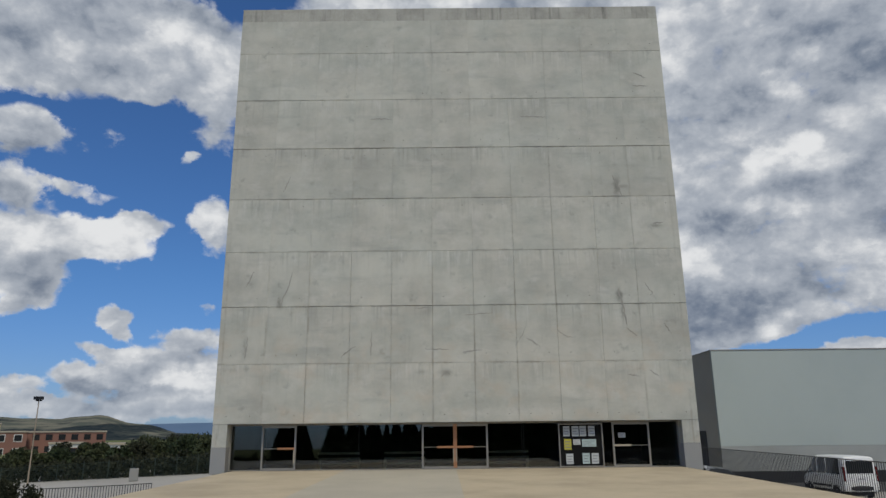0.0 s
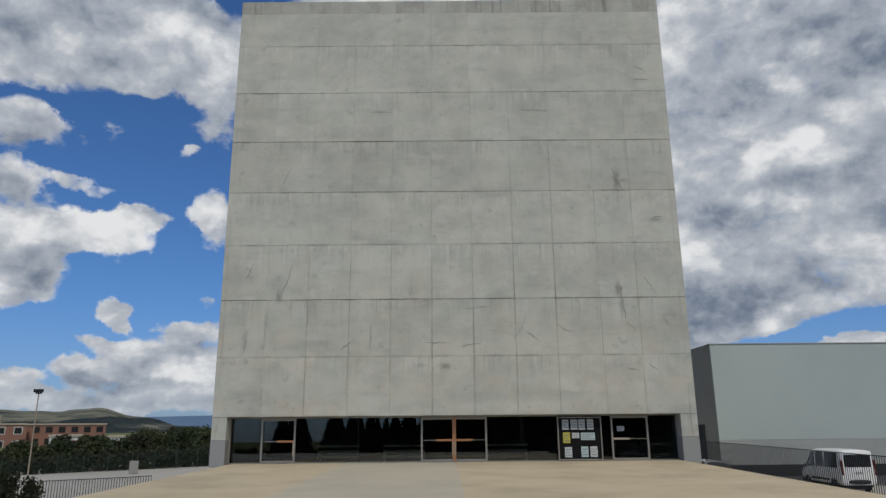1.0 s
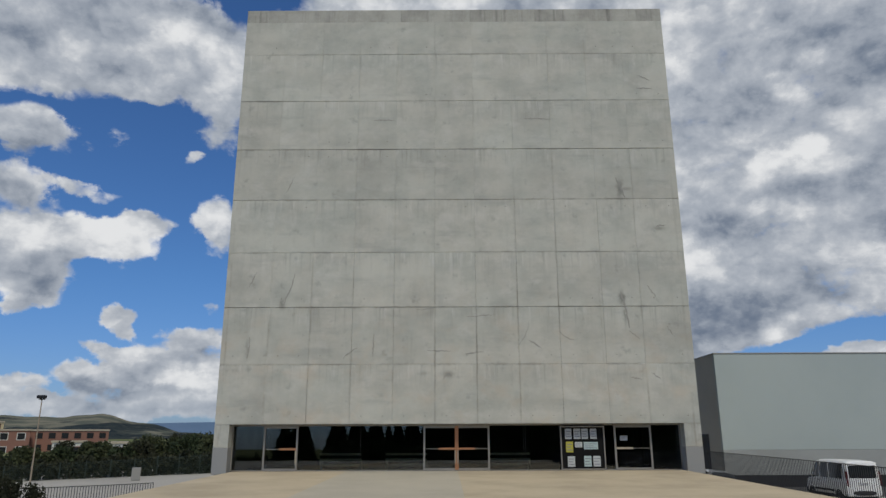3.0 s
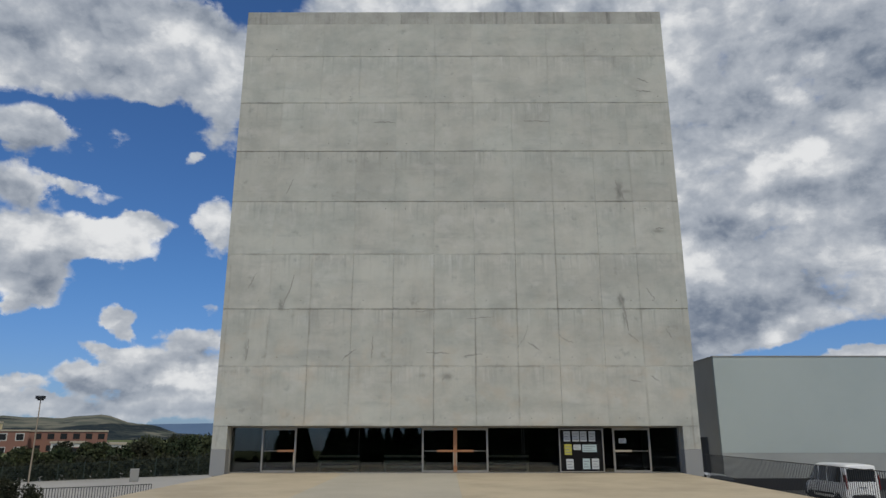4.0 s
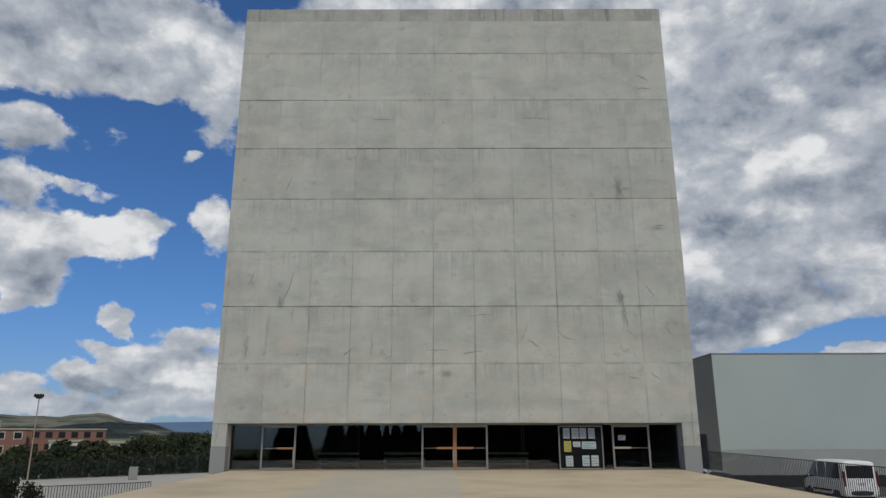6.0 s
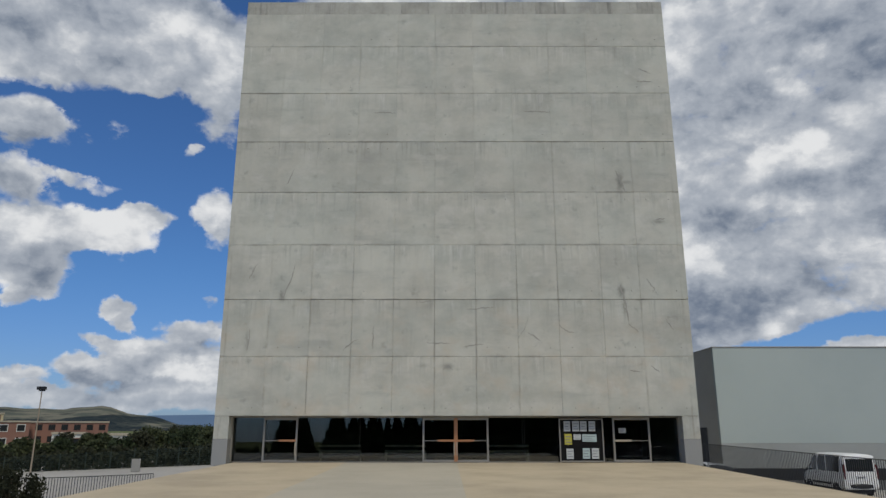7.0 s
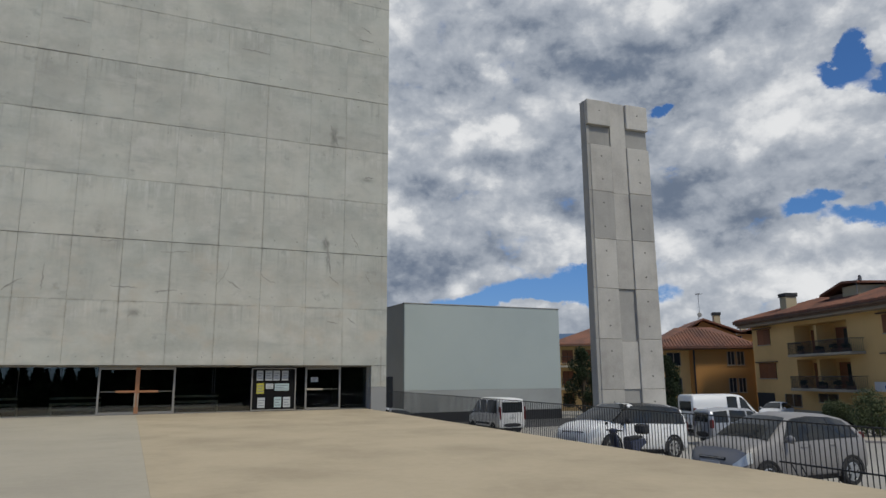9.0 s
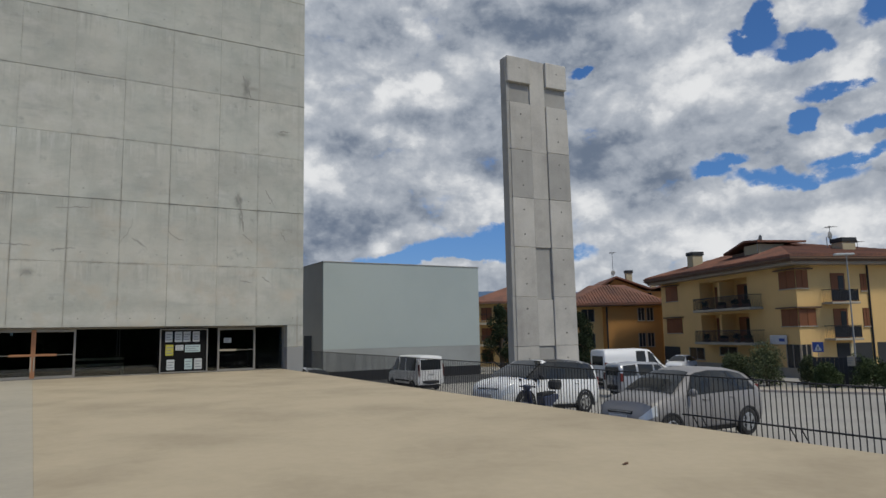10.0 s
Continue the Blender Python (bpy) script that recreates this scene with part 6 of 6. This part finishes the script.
def make_low_railing():
    """A low iron railing on the lower ground on the other side."""
    a, b = Vector((-24.0, -2.6, 0)), Vector((-15.2, 3.4, 0))
    f = thing("iron_railing", "low dark iron railing on the lower ground", "railing")
    L = (b - a).length
    me = None
    n = int(L / 0.12)
    for i in range(n + 1):
        p = a + (b - a) * (i / n)
        z = ground_z(p.x, p.y)
        if me is None:
            o = part("bar", rod((0, 0, -0.05), (0, 0, 1.5), 0.016, n=5), M["iron"], f, "upright iron bar")
            me = o.data
        else:
            o = new("bar", me)
            o.parent = f
        o.location = (p.x, p.y, z)
    for h in (0.12, 1.5):
        for i in range(10):
            p, q = a + (b - a) * (i / 10), a + (b - a) * ((i + 1) / 10)
            part("rail", rod((p.x, p.y, ground_z(p.x, p.y) + h), (q.x, q.y, ground_z(q.x, q.y) + h), 0.02, n=6), M["iron"], f)


make_low_railing()


def make_wire_fence():
    f = thing("wire_fence", "tall dark green wire mesh fence on posts", "fence")
    a, b = Vector((-48, 19.8, 0)), Vector((-16.5, 50.5, 0))
    L = (b - a).length
    zg = -2.25
    top = lambda t: 0.95 + 1.45 * t
    n = 20
    for i in range(n + 1):
        p = a + (b - a) * (i / n)
        part("post", rod((p.x, p.y, zg - 0.1), (p.x, p.y, zg + top(i / n) + 0.08), 0.035, n=6), M["greenwire"], f, "green steel post")
    mesh = bmesh.new()
    k = int(L / 0.10)
    for i in range(k):
        p = a + (b - a) * (i / k)
        rod((p.x, p.y, zg + 0.06), (p.x, p.y, zg + top(i / k)), 0.010, n=3, bm=mesh)
    for h in np.arange(0.06, 1.01, 0.11):
        rod((a.x, a.y, zg + top(0) * h), (b.x, b.y, zg + top(1) * h), 0.010, n=3, bm=mesh)
    tagged(part("wire_mesh", mesh, M["greenwire"], f, "green wire mesh"), kind="stuff")


make_wire_fence()


# ---------- the town on the far side ----------
def far_block(label, az, d, w, h, depth, material, yaw, zt, rows=2, cols=6, roof=True, bays=False):
    a = radians(az)
    b = thing("far_house", label, "building", pose(math.sin(a) * d, math.cos(a) * d - 33, zt - h, 0, 0, yaw), "town beyond the trees")
    part("wall", box(-w / 2, w / 2, 0, depth, -3, h), M[material], b)
    if roof:
        part("roof", hip_roof(-w / 2, w / 2, 0, depth, h, 1.6, 0.4), M["tile"], b, "brown tile roof")
    else:
        part("roof", box(-w / 2 - 0.2, w / 2 + 0.2, -0.2, depth + 0.2, h, h + 0.4), M["slab"], b, "flat roof")
    for r in range(rows):
        for c in range(cols):
            x = -w / 2 + w * (c + 0.5) / cols
            z = h * (r + 0.35) / rows
            win = part("window", box(x - 0.8, x + 0.8, -0.05, 0.05, z, z + 1.5), M["winglass"], b)
            part("window_frame", box(x - 0.95, x + 0.95, -0.03, 0.02, z - 0.15, z + 1.65), M["whitewall" if bays else "brick"], win)
    return b


far_block("long red brick building in the town", -28.3, 215, 21, 6, 10, "brick", 26, 3.0, 2, 7, False)
far_block("red brick block with white window bays", -32.0, 205, 11, 6.5, 9, "brick", 30, 3.0, 2, 3, False, True)
far_block("small white house among the trees", -25.2, 150, 5, 3.5, 6, "whitewall", 24, 0.2, 1, 2, False)
far_block("small white house among the trees", -28.0, 160, 6, 3.6, 6, "whitewall", 26, 0.4, 1, 2, False)
far_block("small pale house among the trees", -20.8, 110, 4, 3.0, 4, "cream", 20, -0.4, 1, 2, False)
far_block("pale apartment block on the edge of town", -34.0, 240, 16, 9, 10, "cream", 32, 5.5, 3, 5, False)


# ---------- poles, lamps, signs ----------
def flood_mast(m, h):
    t = thing("flood_mast", "tall grey mast with floodlights on top", "lamp post", m)
    part("pole", rod((0, 0, 0), (0, 0, h), 0.065, 0.04, 10), M["fascia"], t, "grey tapered pole")
    part("crossarm", box(-0.26, 0.26, -0.05, 0.05, h - 0.05, h + 0.05), M["iron"], t)
    for x in (-0.19, 0.19):
        part("floodlight", box(x - 0.16, x + 0.16, -0.28, 0.12, h + 0.06, h + 0.34, 0.03), M["iron"], t, "dark floodlight")


a = radians(-29.9)
flood_mast(pose(math.sin(a) * 70 - 0.5, math.cos(a) * 70 - 33, -2.2), 6.9)


def street_lamp(m, h, curved):
    t = thing("street_lamp", "slim grey street lamp with a flat head", "street lamp", m)
    part("base", rod((0, 0, 0), (0, 0, 0.8), 0.10, 0.09, 10), M["plinth"], t)
    if curved:
        pts = [(0, 0, 0.8), (0, 0, h - 1.2)] + [(-0.9 * (1 - math.cos(q)), 0, h - 1.2 + 1.2 * math.sin(q)) for q in (0.4, 0.8, 1.2, 1.57)]
        part("pole", tube(pts, 0.05, 8), M["plinth"], t, "curved grey pole")
        part("lamp_head", box(-1.6, -0.85, -0.14, 0.14, h - 0.04, h + 0.08, 0.03), M["slab"], t)
    else:
        part("pole", rod((0, 0, 0.8), (0, 0, h), 0.06, 0.04, 10), M["plinth"], t, "grey pole")
        part("lamp_head", box(-0.75, 0.45, -0.2, 0.2, h, h + 0.14, 0.04), M["paper"], t, "pale flat lamp head")


street_lamp(pose(45.1, -7.8, -2.2, 0, 0, -40), 8.3, False)
street_lamp(pose(38.2, 16.5, -2.2, 0, 0, -20), 7.6, True)


def crossing_sign(m):
    t = thing("road_sign", "square blue pedestrian crossing sign on a pole", "road sign", m)
    part("pole", rod((0, 0, 0), (0, 0, 3.1), 0.03, n=8), M["plinth"], t, "thin grey pole")
    s = part("plate", box(-0.42, 0.42, -0.05, -0.03, 2.3, 3.14), M["signblue"], t, "blue square plate")
    bm = bmesh.new()
    lo = [bm.verts.new((x, y, z)) for y in (-0.058, -0.052) for x, z in ((-0.28, 2.42), (0.28, 2.42), (0.0, 2.98))]
    for q in ((0, 1, 2), (3, 5, 4), (0, 3, 4, 1), (1, 4, 5, 2), (2, 5, 3, 0)):
        bm.faces.new([lo[i] for i in q])
    tri = part("white_triangle", bm, M["paper"], s, "white triangle")
    part("symbol", box(-0.04, 0.04, -0.064, -0.060, 2.48, 2.76), M["iron"], tri)


crossing_sign(pose(45.75, -5.0, -2.0, 0, 0, -58) @ Matrix.Scale(0.80, 4))


def make_kerb_island():
    """The pavement strip along the road with its kerb, hedge fence and a small panel."""
    isl = thing("pavement", "narrow raised pavement with a stone kerb by the road", "pavement", kind="structure")
    m = pose(38.5, -8.0, -2.2, 0, 0, -62)
    isl.matrix_world = m
    part("kerb", box(-16, 12, -0.9, -0.7, -0.1, 0.14, 0.02), M["kerb"], isl, "pinkish stone kerb")
    part("paving", box(-16, 12, -0.697, 1.6, -0.1, 0.12), M["slab"], isl, "pale paving")
    gate = thing("garden_fence", "dark slatted garden fence in front of the house", "fence", pose(43.4, -8.2, -2.08, 0, 0, -62))
    for k in range(11):
        part("slat", box(-1.9 + 0.24 * k, -1.675 + 0.24 * k, 0.4, 0.44, 0.0, 1.7, 0.01), M["iron"], gate, "dark slat")
    for z in (0.25, 1.4):
        part("rail", box(-1.95, 0.75, 0.445, 0.48, z, z + 0.07), M["iron"], gate)
    panel = thing("info_panel", "white information panel on the garden fence", "sign", pose(43.4, -8.2, -2.08, 0, 0, -62))
    part("plate", box(0.0, 0.42, 0.36, 0.385, 1.15, 1.75, 0.01), M["slab"], panel)
    for k in range(3):
        part("text_bar", box(0.05, 0.36 - 0.07 * k, 0.352, 0.358, 1.62 - 0.15 * k, 1.67 - 0.15 * k), M["ink"], panel)


make_kerb_island()


def scooter(m):
    t = thing("scooter", "dark blue motor scooter with a black top box", "scooter", m)
    for x in (0.62, -0.60):
        w = part("wheel", rod((x, -0.06, 0.25), (x, 0.06, 0.25), 0.25, n=20), M["rubber"], t, "black wheel")
        part("rim", rod((x, -0.065, 0.25), (x, 0.065, 0.25), 0.14, n=14), M["alloy"], w)
    part("floorboard", box(-0.15, 0.35, -0.15, 0.15, 0.22, 0.32, 0.02), M["plastic"], t)
    part("leg_shield", prism(((0.32, 0.25), (0.40, 0.25), (0.60, 0.92), (0.53, 0.94)), "y", -0.15, 0.15, 0.02), M["bluepaint"], t, "navy leg shield")
    part("front_fender", prism(((0.40, 0.45), (0.62, 0.56), (0.85, 0.45), (0.62, 0.48)), "y", -0.08, 0.08), M["bluepaint"], t)
    part("fork", rod((0.55, 0, 0.95), (0.63, 0.0, 0.25), 0.035, n=8), M["plastic"], t)
    part("handlebar", rod((0.50, -0.33, 1.04), (0.50, 0.33, 1.04), 0.022, n=8), M["plastic"], t)
    part("headset", box(0.44, 0.64, -0.12, 0.12, 0.94, 1.10, 0.04), M["bluepaint"], t)
    for s in (-1, 1):
        part("mirror", box(0.46, 0.49, s * 0.33 - 0.06, s * 0.33 + 0.06, 1.20, 1.29, 0.012), M["plastic"], t)
        part("mirror_stem", rod((0.5, s * 0.26, 1.04), (0.48, s * 0.32, 1.22), 0.008, n=5), M["plastic"], t)
    part("rear_body", prism(((-0.20, 0.30), (-0.10, 0.70), (-0.85, 0.78), (-0.92, 0.62), (-0.55, 0.42)), "y", -0.17, 0.17, 0.03), M["bluepaint"], t, "navy rear body")
    part("saddle", prism(((-0.08, 0.70), (-0.12, 0.82), (-0.75, 0.86), (-0.78, 0.79)), "y", -0.14, 0.14, 0.02), M["plastic"], t, "black saddle")
    part("top_box", box(-1.10, -0.72, -0.20, 0.20, 0.90, 1.22, 0.07), M["plastic"], t, "black top box")
    part("exhaust", rod((-0.2, -0.17, 0.25), (-0.85, -0.19, 0.33), 0.055, n=10), M["alloy"], t)
    part("stand", rod((0.05, 0.1, 0.22), (0.0, 0.28, 0.0), 0.015, n=6), M["iron"], t)


scooter(on_ground(12.28, -16.82, 192) @ Matrix.Scale(0.86, 4))
cab = thing("utility_cabinet", "pale grey utility cabinet beyond the railing", "cabinet", pose(-28.0, 31.0, -2.2, 0, 0, 24) @ Matrix.Scale(0.88, 4))
part("body", box(-0.42, 0.42, -0.25, 0.25, 0, 1.25, 0.02), M["plinth"], cab)
part("door", box(-0.38, 0.38, -0.275, -0.253, 0.1, 1.15, 0.008), M["plinth"], cab)
LEAF = (6.9, -25.5)
leaf = thing("dry_leaf", "small curled brown leaf lying on the forecourt", "leaf", pose(LEAF[0], LEAF[1], ramp_z(*LEAF) + 0.012, 4, 0, 25))
lb = bmesh.new()
ring = [lb.verts.new((0.07 * math.cos(q) * (1 if abs(math.cos(q)) < 0.9 else 1.2), 0.035 * math.sin(q), 0.012 * math.cos(2 * q))) for q in [k * math.pi / 5 for k in range(10)]]
lb.faces.new(ring)
bmesh.ops.solidify(lb, geom=lb.faces[:], thickness=0.003)
part("blade", lb, M["dryleaf"], leaf)
